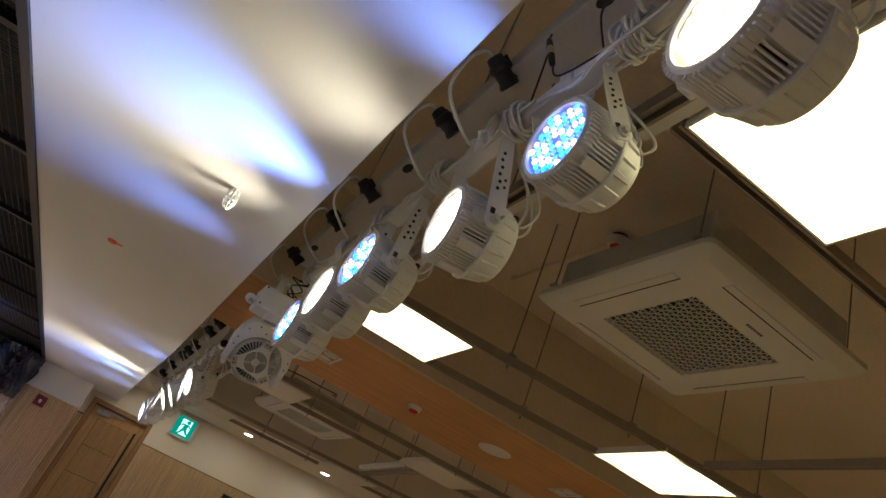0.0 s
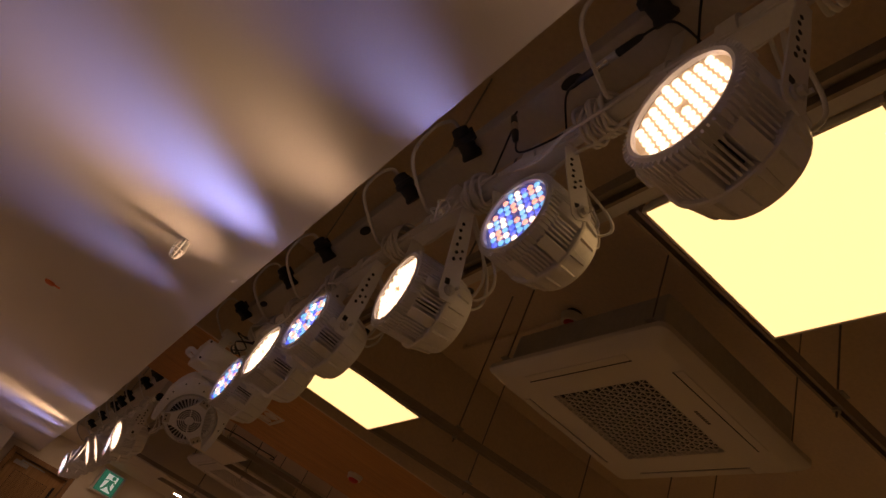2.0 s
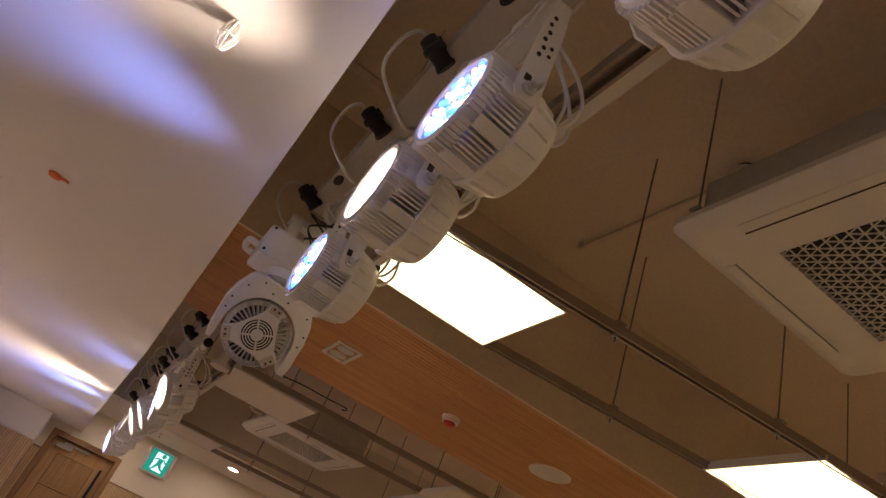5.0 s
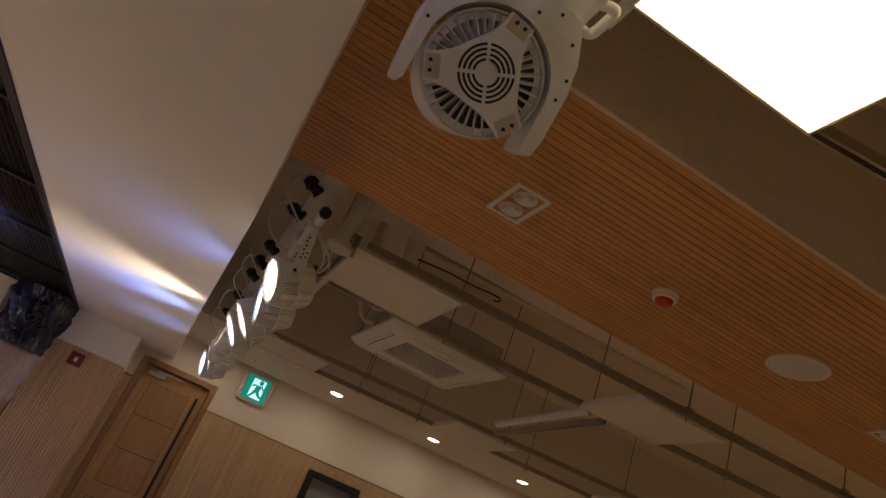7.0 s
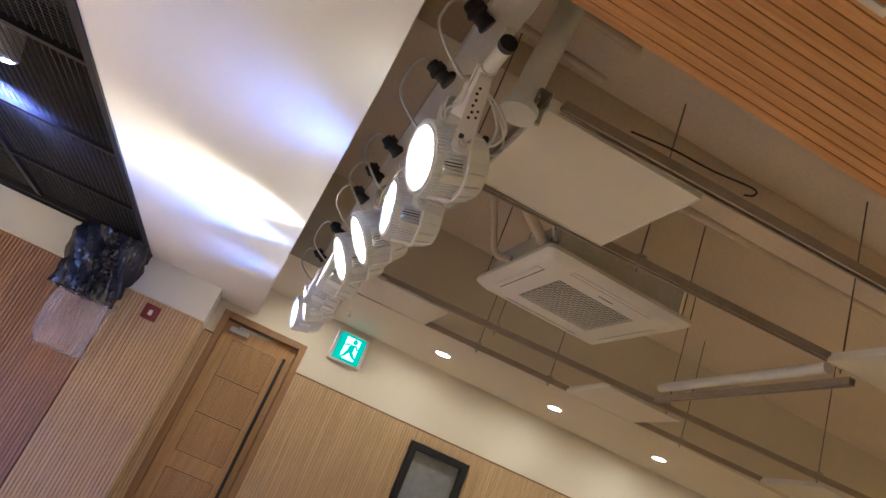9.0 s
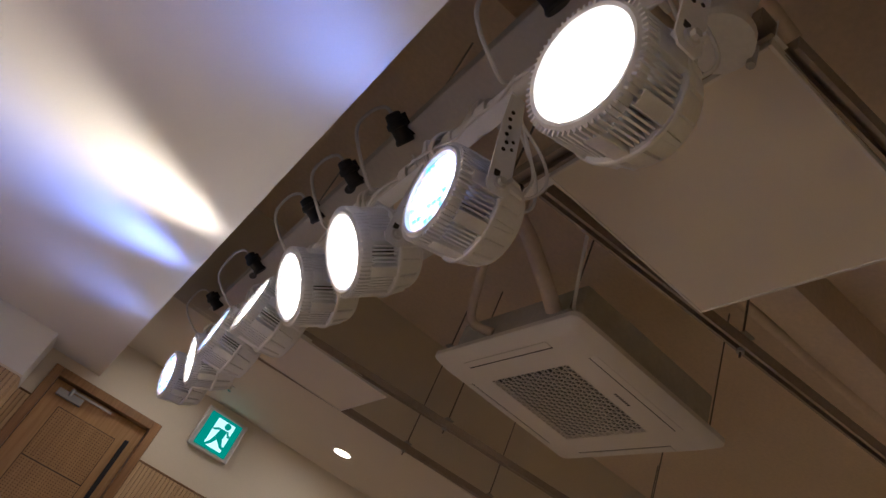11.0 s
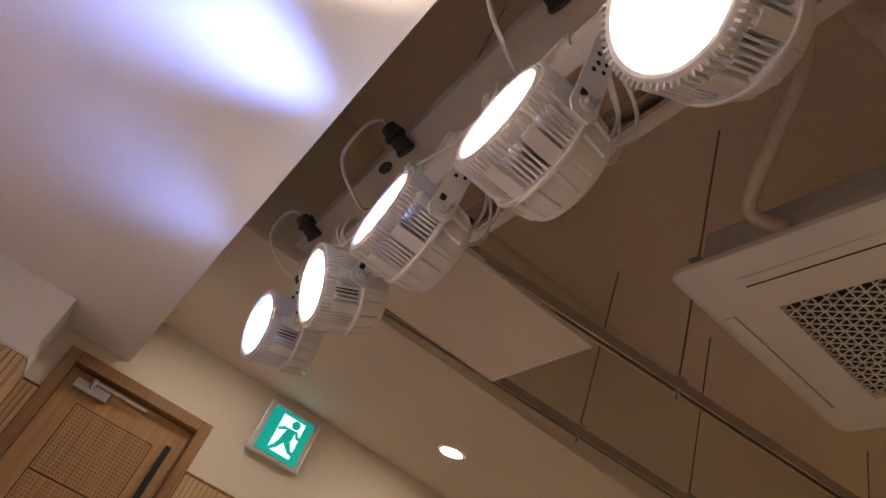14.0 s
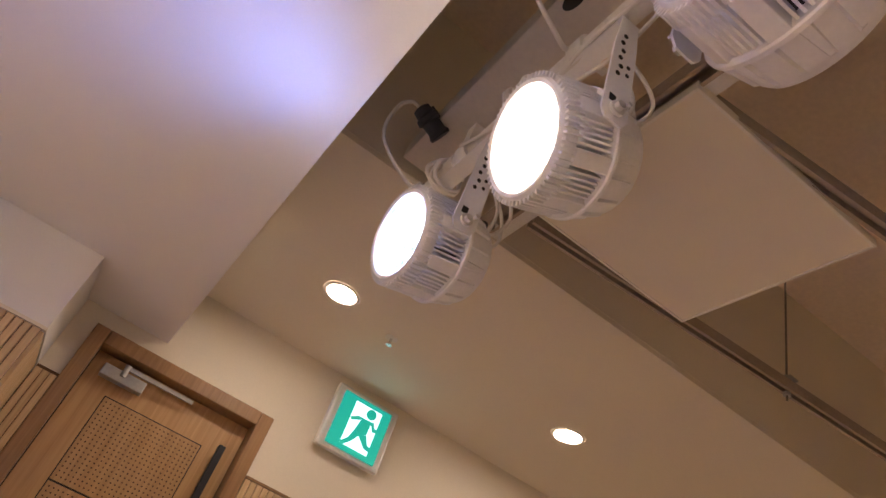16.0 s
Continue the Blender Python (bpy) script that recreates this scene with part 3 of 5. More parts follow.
def cassette(cx, cy, w, z, turn):
    """z is the rim; the middle of the face hangs lower, and the whole is turned a little."""
    c = base("air_conditioner_cassette", cx, cy, z, "cream four-way ceiling cassette air conditioner with a triangular grille", "air conditioner", "cassettes")
    h, zf = w / 2, z - 0.036
    gx, gy = 0.262, 0.248
    M = Matrix.Translation((cx, cy, 0)) @ Matrix.Rotation(radians(turn), 4, "Z")

    def at(name, bm, material, label="", kind="", smooth=None):
        bmesh.ops.transform(bm, matrix=M, verts=bm.verts)
        return part(name, bm, material, c, label, smooth, kind)

    # face panel: rounded rim, a sloping border and a flat middle with the grille opening
    n = 6
    unit = []
    for sx, sy, a0 in ((1, 1, 0), (-1, 1, 90), (-1, -1, 180), (1, -1, 270)):
        for k in range(n + 1):
            unit.append((sx, sy, radians(a0 + 90 * k / n)))

    def ring(bm, half, r, zz):
        return [bm.verts.new((sx * (half - r) + r * math.cos(a), sy * (half - r) + r * math.sin(a), zz)) for sx, sy, a in unit]

    bm = bmesh.new()
    rings = [ring(bm, h - 0.02, 0.03, z + 0.032), ring(bm, h, 0.04, z + 0.026), ring(bm, h, 0.04, z + 0.004), ring(bm, h - 0.006, 0.036, z - 0.002), ring(bm, 0.437, 0.03, zf + 0.003), ring(bm, 0.425, 0.028, zf)]
    N = len(unit)
    for a, b in zip(rings, rings[1:]):
        for k in range(N):
            bm.faces.new((a[k], a[(k + 1) % N], b[(k + 1) % N], b[k]))
    ins = [bm.verts.new((sx * gx, sy * gy, zf)) for sx, sy in ((1, 1), (-1, 1), (-1, -1), (1, -1))]
    deep = [bm.verts.new((sx * gx, sy * gy, zf + 0.02)) for sx, sy in ((1, 1), (-1, 1), (-1, -1), (1, -1))]
    flat = rings[-1]
    for q in range(4):
        seg = [flat[(q * (n + 1) + k) % N] for k in range(n + 1)]
        for a, b in zip(seg, seg[1:]):
            bm.faces.new((a, b, ins[q]))
        bm.faces.new((seg[-1], flat[((q + 1) * (n + 1)) % N], ins[(q + 1) % 4], ins[q]))
        bm.faces.new((ins[q], ins[(q + 1) % 4], deep[(q + 1) % 4], deep[q]))
    bm.faces.new(rings[0])
    at("face_panel", bm, AC_WHITE, smooth=30)
    # air outlets: dark bars paint the louvre gaps' shade, wider where the view enters
    for q in range(4):
        m = Matrix.Rotation(radians(90 * q), 4, "Z")
        bm = bmesh.new()
        box(bm, -0.275, 0.275, 0.378 if q in (1, 2) else 0.3835, 0.385, zf - 0.0012, zf + 0.001, m)
        at("louvre_gap_shade", bm, GREY_DARK)
        bm = bmesh.new()
        box(bm, -0.275, 0.275, 0.387, 0.424, zf - 0.004, zf - 0.0005, m, b=0.0012)
        at("louvre", bm, AC_WHITE)
    # black sheet behind the bars paints the shade inside the grille
    bm = bmesh.new()
    box(bm, -gx - 0.004, gx + 0.004, -gy - 0.004, gy + 0.004, zf + 0.021, zf + 0.026)
    at("grille_shadow", bm, BLACK_METAL)
    bm = bmesh.new()
    rows = 15
    sx, sy, t = 2 * gx / rows, 2 * gy / rows, 0.0019
    for k in range(rows + 1):
        y = -gy + k * sy
        box(bm, -gx, gx, y - t, y + t, zf - 0.001, zf + 0.004)
    for k in range(rows):
        y = -gy + k * sy
        for i in range(rows):
            x = -gx + (i + (0.5 if k % 2 else 0.0)) * sx
            for sg in (1, -1):
                xa, xb = x + (0 if sg > 0 else sx), x + sx / 2
                if max(xa, xb) > gx + 0.001:
                    continue
                a, b = Vector((xa, y, 0)), Vector((xb, y + sy, 0))
                d = (b - a).normalized().cross(Vector((0, 0, 1))) * t * 0.8
                q = [a + d, a - d, b - d, b + d]
                v0 = [bm.verts.new((v.x, v.y, zf)) for v in q]
                v1 = [bm.verts.new((v.x, v.y, zf + 0.004)) for v in q]
                bm.faces.new(v0)
                for e in range(4):
                    bm.faces.new((v0[e], v0[(e + 1) % 4], v1[(e + 1) % 4], v1[e]))
    at("grille", bm, AC_WHITE, "grille of small triangles", "stuff")
    bm = bmesh.new()
    box(bm, -0.42, 0.42, -0.42, 0.42, z + 0.033, z + 0.22, b=0.012)
    at("body", bm, AC_BODY, "grey insulated body")
    # the mark beside the grille: plain bars
    for k in range(7):
        bm = bmesh.new()
        box(bm, -0.03 + 0.014 * k, -0.022 + 0.014 * k, -gy - 0.066, -gy - 0.052, zf - 0.0012, zf - 0.0002)
        at("badge_bar", bm, GREY_DARK)
    for sx in (-1, 1):
        for sy in (-1, 1):
            bm = bmesh.new()
            rod(bm, (sx * 0.455, sy * 0.40, z + 0.05), (sx * 0.455, sy * 0.40, TOP), 0.0036, 6)
            at("rod", bm, ROD)
            bm = bmesh.new()
            box(bm, sx * 0.445 - 0.03, sx * 0.445 + 0.03, sy * 0.40 - 0.02, sy * 0.40 + 0.02, z + 0.055, z + 0.062)
            at("lug", bm, STEEL)


cassette(2.727, 3.425, 0.97, 2.905, 2.0)
cassette(2.738, 8.645, 0.97, 2.905, 2.5)

# pipework and hoses over the rails
bm = bmesh.new()
tube(bm, [(2.30, 8.33, 3.0), (2.20, 8.30, 3.06), (2.06, 8.31, 3.2), (1.99, 8.36, 3.33), (1.97, 8.37, TOP)], 0.034, 12)
solid("insulated_hose", bm, SLAB, "painted insulated hose dropping from the slab to the cassette", "hose", "hoses", smooth=60)
bm = bmesh.new()
tube(bm, [(2.30, 8.75, 3.0), (2.20, 8.80, 3.02), (2.08, 8.64, 3.12), (1.99, 8.5, 3.22), (1.97, 8.48, TOP)], 0.022, 10)
solid("insulated_hose", bm, SLAB, "painted insulated hose dropping from the slab to the cassette", "hose", "hoses", smooth=60)
bm = bmesh.new()
tube(bm, [(2.33, 8.24, 3.0), (2.28, 8.19, 3.02), (2.16, 8.07, 3.2), (2.11, 8.03, 3.35), (2.10, 8.02, TOP)], 0.008, 8)
solid("drain_hose", bm, CABLE_WHITE, "thin pale drain hose above the cassette", "hose", smooth=60)
solid("painted_pipe", R((2.25, 8.02, 3.42), (4.6, 7.93, 3.42), 0.028, 14), SLAB, "painted pipe running below the slab", "pipe", smooth=40)
dp = base("vertical_duct", 1.56, 6.95, 2.68, "pale round duct dropping from the slab with a flange", "duct")
bm = bmesh.new()
tube(bm, [(1.56, 6.95, 2.69), (1.565, 6.94, 2.85), (1.58, 6.91, 3.1), (1.60, 6.87, TOP)], 0.046, 18)
part("duct", bm, PIPE_WHITE, dp, smooth=50)
part("flange", R((1.56, 6.95, 2.675), (1.56, 6.95, 2.70), 0.066, 22), PIPE_WHITE, dp, smooth=40)
part("bolt", R((1.625, 6.925, 2.66), (1.625, 6.925, 2.72), 0.009, 8), STEEL, dp)
solid("horizontal_duct", R((1.50, 6.80, 3.30), (3.2, 6.66, 3.30), 0.10, 24), PIPE_WHITE, "pale round duct beside the timber ceiling band", "duct", smooth=40)
for y in (7.05, 7.30, 4.62):
    solid("conduit", R((EX + 0.005, y, 3.32), (1.95, y + 0.05, 3.32), 0.02, 10), SLAB, "painted conduit below the slab", "conduit", "conduits", smooth=40)
bm = bmesh.new()
tube(bm, [(1.94, 6.915, 2.82), (2.1, 6.895, 2.828), (2.255, 6.88, 2.825), (2.40, 6.845, 2.82), (2.425, 6.865, 2.812), (2.40, 6.885, 2.808)], 0.004, 6)
solid("loose_cable", bm, BLACK_RUBBER, "loose dark cable lying across a steel rail", "cable", smooth=60)
# near bay: detector on a stem, sprinkler pipe, stub
fd = base("fire_detector", 2.68, 4.03, 3.56, "ceiling fire detector with a red underside", "detector", "detectors")
# dark stem paints the shade behind the detector on the slab
part("stem", R((2.68, 4.03, 3.59), (2.68, 4.03, TOP), 0.045, 16), GREY_DARK, fd)
part("body", R((2.68, 4.03, 3.545), (2.68, 4.03, 3.59), 0.054, 20, 0.066), AC_WHITE, fd, smooth=40)
part("red_cap", R((2.68, 4.03, 3.522), (2.68, 4.03, 3.545), 0.022, 16, 0.040), RED_CAP, fd, smooth=40)
sp = base("sprinkler_pipe", 1.8, 4.2, 3.2, "thin painted sprinkler pipe below the slab", "pipe")
part("pipe", R((2.64, 5.0, 3.585), (2.68, 4.10, 3.585), 0.012, 10), SLAB, sp, smooth=40)
part("drop", R((2.64, 5.0, 3.585), (2.64, 5.0, TOP), 0.014, 10), SLAB, sp, smooth=40)

# ---- fittings in the timber band and the soffit ----
RECESS = paint("downlight_recess", (0.26, 0.22, 0.17), 0.7)


def twin_spot(cx, cy, lit=False):
    t = base("twin_downlight", cx, cy, WOODZ, "white square-framed twin downlight in the timber ceiling", "light", "twin downlights")
    w, d = 0.077, 0.132
    z = WOODZ - 0.004
    bm = bmesh.new()
    for a in ((cx - w, cx + w, cy - d, cy - d + 0.02), (cx - w, cx + w, cy + d - 0.02, cy + d), (cx - w, cx - w + 0.02, cy - d + 0.02, cy + d - 0.02), (cx + w - 0.02, cx + w, cy - d + 0.02, cy + d - 0.02)):
        box(bm, *a, z - 0.004, z + 0.012)
    part("frame", bm, AC_WHITE, t)
    part("recess", B(cx - w + 0.02, cx + w - 0.02, cy - d + 0.02, cy + d - 0.02, z + 0.006, z + 0.0075), RECESS, t)
    for s in (-1, 1):
        m = Matrix.Translation((cx, cy + s * 0.056, z)) @ DOWN
        bm = bmesh.new()
        lathe(bm, [(-0.002, 0.050), (-0.004, 0.046), (0.004, 0.036), (0.0055, 0.036)], 24, m, caps=False)
        ring = part("ring", bm, AC_WHITE, t, smooth=30)
        bm = bmesh.new()
        lathe(bm, [(0.004, 0.036), (-0.002, 0.033), (0.004, 0.026), (-0.001, 0.023), (0.004, 0.015), (0.001, 0.012), (0.002, 0.001)], 24, m, caps=False)
        part("bulb", bm, PIPE_WHITE, ring, smooth=30)


twin_spot(1.981, 5.957)
twin_spot(4.23, 5.96)


def detector(x, y, z):
    d = base("smoke_detector", x, y, z, "white round smoke detector with a red cap", "detector", "detectors")
    bm = bmesh.new()
    lathe(bm, [(-0.034, 0.040), (-0.032, 0.050), (-0.014, 0.053), (-0.012, 0.056), (0.001, 0.056)], 28, Matrix.Translation((x, y, z)) @ DOWN)
    part("body", bm, AC_WHITE, d, smooth=35)
    bm = bmesh.new()
    lathe(bm, [(-0.056, 0.014), (-0.053, 0.026), (-0.046, 0.034), (-0.033, 0.038)], 24, Matrix.Translation((x, y, z)) @ DOWN)
    part("cap", bm, RED_CAP, d, smooth=35)


detector(2.746, 5.965, WOODZ)
spk = base("ceiling_speaker", 3.478, 5.925, WOODZ, "round white perforated ceiling speaker", "speaker")
bm = bmesh.new()
lathe(bm, [(-0.006, 0.112), (-0.010, 0.118), (-0.008, 0.130), (0.0, 0.132)], 40, Matrix.Translation((3.478, 5.925, WOODZ)) @ DOWN, caps=False)
part("rim", bm, AC_WHITE, spk, smooth=35)
bm = bmesh.new()
lathe(bm, [(-0.0075, 0.001), (-0.0065, 0.112)], 40, Matrix.Translation((3.478, 5.925, WOODZ)) @ DOWN, caps=False)
part("mesh_cover", bm, SIGN_BOX, spk, smooth=35)


def downlight(x, y):
    d = base("downlight", x, y, SZ, "lit round recessed downlight in the cream soffit", "light", "soffit downlights")
    m = Matrix.Translation((x, y, SZ)) @ DOWN
    bm = bmesh.new()
    lathe(bm, [(-0.001, 0.060), (-0.006, 0.066), (-0.004, 0.078), (-0.0005, 0.080)], 32, m, caps=False)
    part("trim", bm, AC_WHITE, d, smooth=30)
    bm = bmesh.new()
    lathe(bm, [(-0.0015, 0.001), (-0.0015, 0.062)], 32, m, caps=False)
    part("diffuser", bm, DOWN_ON, d)


for x in (1.52, 2.755, 3.995, 5.235, 6.475):
    downlight(x, 11.06)
spr = base("ceiling_sprinkler", 1.82, 11.15, SZ, "small brass sprinkler head in the soffit", "sprinkler")
part("rosette", R((1.82, 11.15, SZ - 0.006), (1.82, 11.15, SZ - 0.0005), 0.028, 18), AC_WHITE, spr)
bm = bmesh.new()
rod(bm, (1.82, 11.15, SZ - 0.035), (1.82, 11.15, SZ - 0.006), 0.006)
rod(bm, (1.82, 11.15, SZ - 0.038), (1.82, 11.15, SZ - 0.035), 0.014)
part("head", bm, CHROME, spr)

# things on the white ceiling
gd = base("wire_guard", 0.858, 3.905, WZ, "small white wire guard hanging from the white ceiling", "guard")
bm = bmesh.new()
for k in range(4):
    a = math.pi * k / 4
    c, s2 = 0.022 * math.cos(a), 0.022 * math.sin(a)
    tube(bm, [(0.858 + c * s, 3.905 + s2 * s, z) for s, z in ((0.7, WZ), (0.95, WZ - 0.03), (1.0, WZ - 0.05), (0.6, WZ - 0.078), (0, WZ - 0.084), (-0.6, WZ - 0.078), (-1.0, WZ - 0.05), (-0.95, WZ - 0.03), (-0.7, WZ))], 0.0030, 5, 4)
for z in (WZ - 0.05,):
    tube(bm, [(0.858 + 0.023 * math.cos(2 * math.pi * k / 8), 3.905 + 0.023 * math.sin(2 * math.pi * k / 8), z) for k in range(9)], 0.0026, 5, 3)
part("wires", bm, PIPE_WHITE, gd, smooth=60)
part("core", R((0.858, 3.905, WZ - 0.04), (0.858, 3.905, WZ - 0.0005), 0.009, 10), CHROME, gd)
od = base("orange_cap", 0.47, 5.28, WZ, "small orange cap on the white ceiling", "cap")
bm = bmesh.new()
lathe(bm, [(-0.012, 0.012), (-0.010, 0.024), (-0.0003, 0.028)], 18, Matrix.Translation((0.47, 5.28, WZ)) @ DOWN)
part("cap", bm, ORANGE, od, smooth=40)
part("tab", B(0.49, 0.525, 5.27, 5.29, WZ - 0.004, WZ - 0.0005), ORANGE, od)

# ---- lighting bars ----
PX, PIPEZ = 1.40, 2.714


def light_bar(y0, y1):
    p = base("lighting_bar", PX, y0, PIPEZ, "white steel lighting pipe hung under a cable channel", "pipe", "lighting bars")
    part("pipe", R((PX, y0, PIPEZ), (PX, y1, PIPEZ), 0.025, 24), PIPE_WHITE, p, smooth=40)
    for y, s in ((y0, -1), (y1, 1)):
        part("end_cap", R((PX, y, PIPEZ), (PX, y + s * 0.022, PIPEZ), 0.028, 24), BLACK_RUBBER, p, "black rubber end cap", smooth=40)
    n = int((y1 - y0) / 1.05) + 1
    for k in range(n + 1):
        y = y0 + 0.14 + (y1 - y0 - 0.28) * k / n
        bm = bmesh.new()
        box(bm, PX - 0.004, PX + 0.03, y - 0.02, y + 0.02, PIPEZ + 0.02, 2.885)
        lathe(bm, [(-0.02, 0.031), (0.02, 0.031)], 18, Matrix.Translation((PX, y, PIPEZ)) @ Matrix.Rotation(radians(90), 4, "Z"))
        part("hook_clamp", bm, PIPE_WHITE, p, smooth=40)
    return p


def channel(y0, y1, holes):
    c = base("cable_channel", 1.36, y0, 2.9, "white metal cable channel with oval openings underneath", "channel", "cable channels")
    bm = bmesh.new()
    box(bm, 1.315, 1.435, y0, y1, 2.885, 2.96, b=0.004)
    part("trunking", bm, TRUNK, c)
    part("end_plate", B(1.322, 1.428, y0 - 0.004, y0 - 0.0005, 2.888, 2.957), TRUNK, c)
    for y in holes:
        bm = bmesh.new()
        plate(bm, [(0.036 * math.cos(a * math.pi / 10) , 0.017 * math.sin(a * math.pi / 10)) for a in range(20)], 0.0, 0.003,
              Matrix.Translation((1.342, y, 2.8815)) @ Matrix(((0, 0, 1, 0), (0, 1, 0, 0), (1, 0, 0, 0), (0, 0, 0, 1))))
        part("oval_opening", bm, BLACK_RUBBER, c)
    for k in range(int((y1 - y0) / 1.2) + 1):
        y = y0 + 0.25 + 1.2 * k
        if y < y1:
            part("hanger_rod", R((1.375, y, 2.958), (1.375, y, TOP), 0.004, 8), STEEL, c)
    for y in (y0 + 0.03, y0 + 0.09):
        part("screw", R((1.40, y, 2.880), (1.40, y, 2.886), 0.006, 8), CHROME, c)
    return c


light_bar(-0.6, 4.98)
light_bar(6.74, 10.12)
channel(-0.6, 5.0, (0.2, 1.36, 2.478, 3.596, 4.7))
channel(6.60, 10.25, (7.25, 8.38, 9.50))


# ---- PAR lamps ----
def lamp_meshes():
    out = {}
    seg = 48
    bm = bmesh.new()
    lathe(bm, [(0.004, 0.098), (-0.004, 0.101), (-0.006, 0.108), (0.0, 0.1125), (0.012, 0.1150), (0.030, 0.1150), (0.030, 0.104), (0.006, 0.099)], seg, caps=False)
    out["bezel"] = mesh_of("bezel", bm, LAMP_WHITE, 35)
    bm = bmesh.new()
    for k in range(64):
        m = Matrix.Rotation(2 * math.pi * k / 64, 4, "X")
        box(bm, 0.0, 0.034, -0.0021, 0.0021, 0.108, 0.1225, m)
    out["bezel_teeth"] = mesh_of("bezel_teeth", bm, LAMP_WHITE)
    # near-black core paints the shade between the white fins
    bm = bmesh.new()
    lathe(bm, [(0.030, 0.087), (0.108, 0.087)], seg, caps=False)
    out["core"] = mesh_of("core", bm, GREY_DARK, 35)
    bm = bmesh.new()
    box(bm, 0.028, 0.106, -0.0155, 0.0155, 0.084, 0.1230, b=0.003)
    out["fin_post"] = mesh_of("fin_post", bm, LAMP_WHITE)
    bm = bmesh.new()
    box(bm, 0.034, 0.102, -0.0022, 0.0022, 0.086, 0.1165)
    out["heat_fin"] = mesh_of("heat_fin", bm, LAMP_WHITE)
    bm = bmesh.new()
    lathe(bm, [(0.103, 0.092), (0.103, 0.1235), (0.106, 0.1265), (0.113, 0.1265), (0.116, 0.116), (0.145, 0.111), (0.180, 0.104), (0.189, 0.099), (0.193, 0.088), (0.193, 0.05), (0.197, 0.048), (0.197, 0.001)], seg, caps=False)
    out["rear_can"] = mesh_of("rear_can", bm, LAMP_WHITE, 35)
    bm = bmesh.new()
    a = [bm.verts.new(v) for v in ((0.114, -0.010, 0.1135), (0.114, 0.010, 0.1135), (0.114, 0.007, 0.1235), (0.114, -0.007, 0.1235),
                                   (0.178, -0.006, 0.102), (0.178, 0.006, 0.102), (0.170, 0.004, 0.1115), (0.170, -0.004, 0.1115))]
    for f in ((0, 1, 2, 3), (4, 7, 6, 5), (0, 4, 5, 1), (1, 5, 6, 2), (2, 6, 7, 3), (3, 7, 4, 0)):
        bm.faces.new([a[i] for i in f])
    out["rib"] = mesh_of("rib", bm, LAMP_WHITE)
    bm = bmesh.new()
    lathe(bm, [(0.007, 0.001), (0.007, 0.100)], seg, caps=False)
    out["plate_warm"] = mesh_of("lens_plate", bm, PLATE_WARM, 35)
    bm = bmesh.new()
    lathe(bm, [(0.007, 0.001), (0.007, 0.100)], seg, caps=False)
    out["plate_mixed"] = mesh_of("lens_plate", bm, PLATE_BLUE, 35)
    bm = bmesh.new()
    lathe(bm, [(0.007, 0.001), (0.007, 0.100)], seg, caps=False)
    out["plate_bright"] = mesh_of("lens_plate", bm, PLATE_BRIGHT, 35)
    bm = bmesh.new()
    lathe(bm, [(0.007, 0.001), (0.007, 0.100)], seg, caps=False)
    out["plate_pale"] = mesh_of("lens_plate", bm, PLATE_PALE, 35)
    bm = bmesh.new()
    lathe(bm, [(-0.001, 0.001), (-0.001, 0.099)], seg, caps=False)
    out["front_glass"] = mesh_of("front_glass", bm, GLASS_LENS, 35)
    spots = []
    for i in range(-5, 6):
        for j in range(-5, 6):
            y, z = (i + 0.5 * (j % 2)) * 0.0225, j * 0.0195
            if 0.006 < math.hypot(y, z) < 0.094:
                spots.append((y, z))
    for kind, mats in (("warm", (LED_WARM,)), ("bright", (LED_WARM,)), ("mixed", (LED_BLUE, LED_CYAN, LED_RED, LED_CYAN, LED_WARM, LED_RED)),
                       ("pale", (LED_WHITE, LED_CYAN, LED_WHITE, LED_WHITE, LED_RED))):
        bm = bmesh.new()
        for n, (y, z) in enumerate(spots):
            before = len(bm.faces)
            lathe(bm, [(0.006, 0.0080), (0.0025, 0.0074), (0.0005, 0.0048)], 10, Matrix.Translation((0, y, z)))
            bm.faces.ensure_lookup_table()
            for f in bm.faces[before:]:
                f.material_index = (n * 7 + n // 5) % len(mats)
        me = mesh_of("leds_" + kind, bm, mats[0])
        for x in mats[1:]:
            me.materials.append(x)
        out["leds_" + kind] = me
    bm = bmesh.new()
    plate(bm, [(-0.030, -0.012), (-0.018, -0.030), (0.018, -0.030), (0.030, -0.012), (0.026, 0.17), (0.020, 0.25), (-0.020, 0.25), (-0.026, 0.17)], -0.002, 0.002,
          Matrix(((0, 1, 0, 0), (1, 0, 0, 0), (0, 0, 1, 0), (0, 0, 0, 1))))
    out["yoke_arm"] = mesh_of("yoke_arm", bm, LAMP_WHITE)
    bm = bmesh.new()
    for k in range(6):
        rod(bm, (-0.009 + 0.004 * (k % 2), -0.0032, 0.09 + 0.022 * k), (-0.009 + 0.004 * (k % 2), 0.0032, 0.09 + 0.022 * k), 0.0052, 10)
    for k in range(2):
        rod(bm, (0.012, -0.0032, 0.10 + 0.022 * k), (0.012, 0.0032, 0.10 + 0.022 * k), 0.0045, 10)
    box(bm, -0.018, -0.002, -0.0028, 0.0028, 0.014, 0.032, b=0.002)
    out["hole_pattern"] = mesh_of("hole_pattern", bm, GREY_DARK)
    bm = bmesh.new()
    rod(bm, (0, -0.006, 0), (0, 0.0, 0), 0.015, 20)
    rod(bm, (0, -0.016, 0), (0, -0.006, 0), 0.009, 6)
    rod(bm, (0.016, -0.016, 0.016), (0.016, 0, 0.016), 0.005, 6)
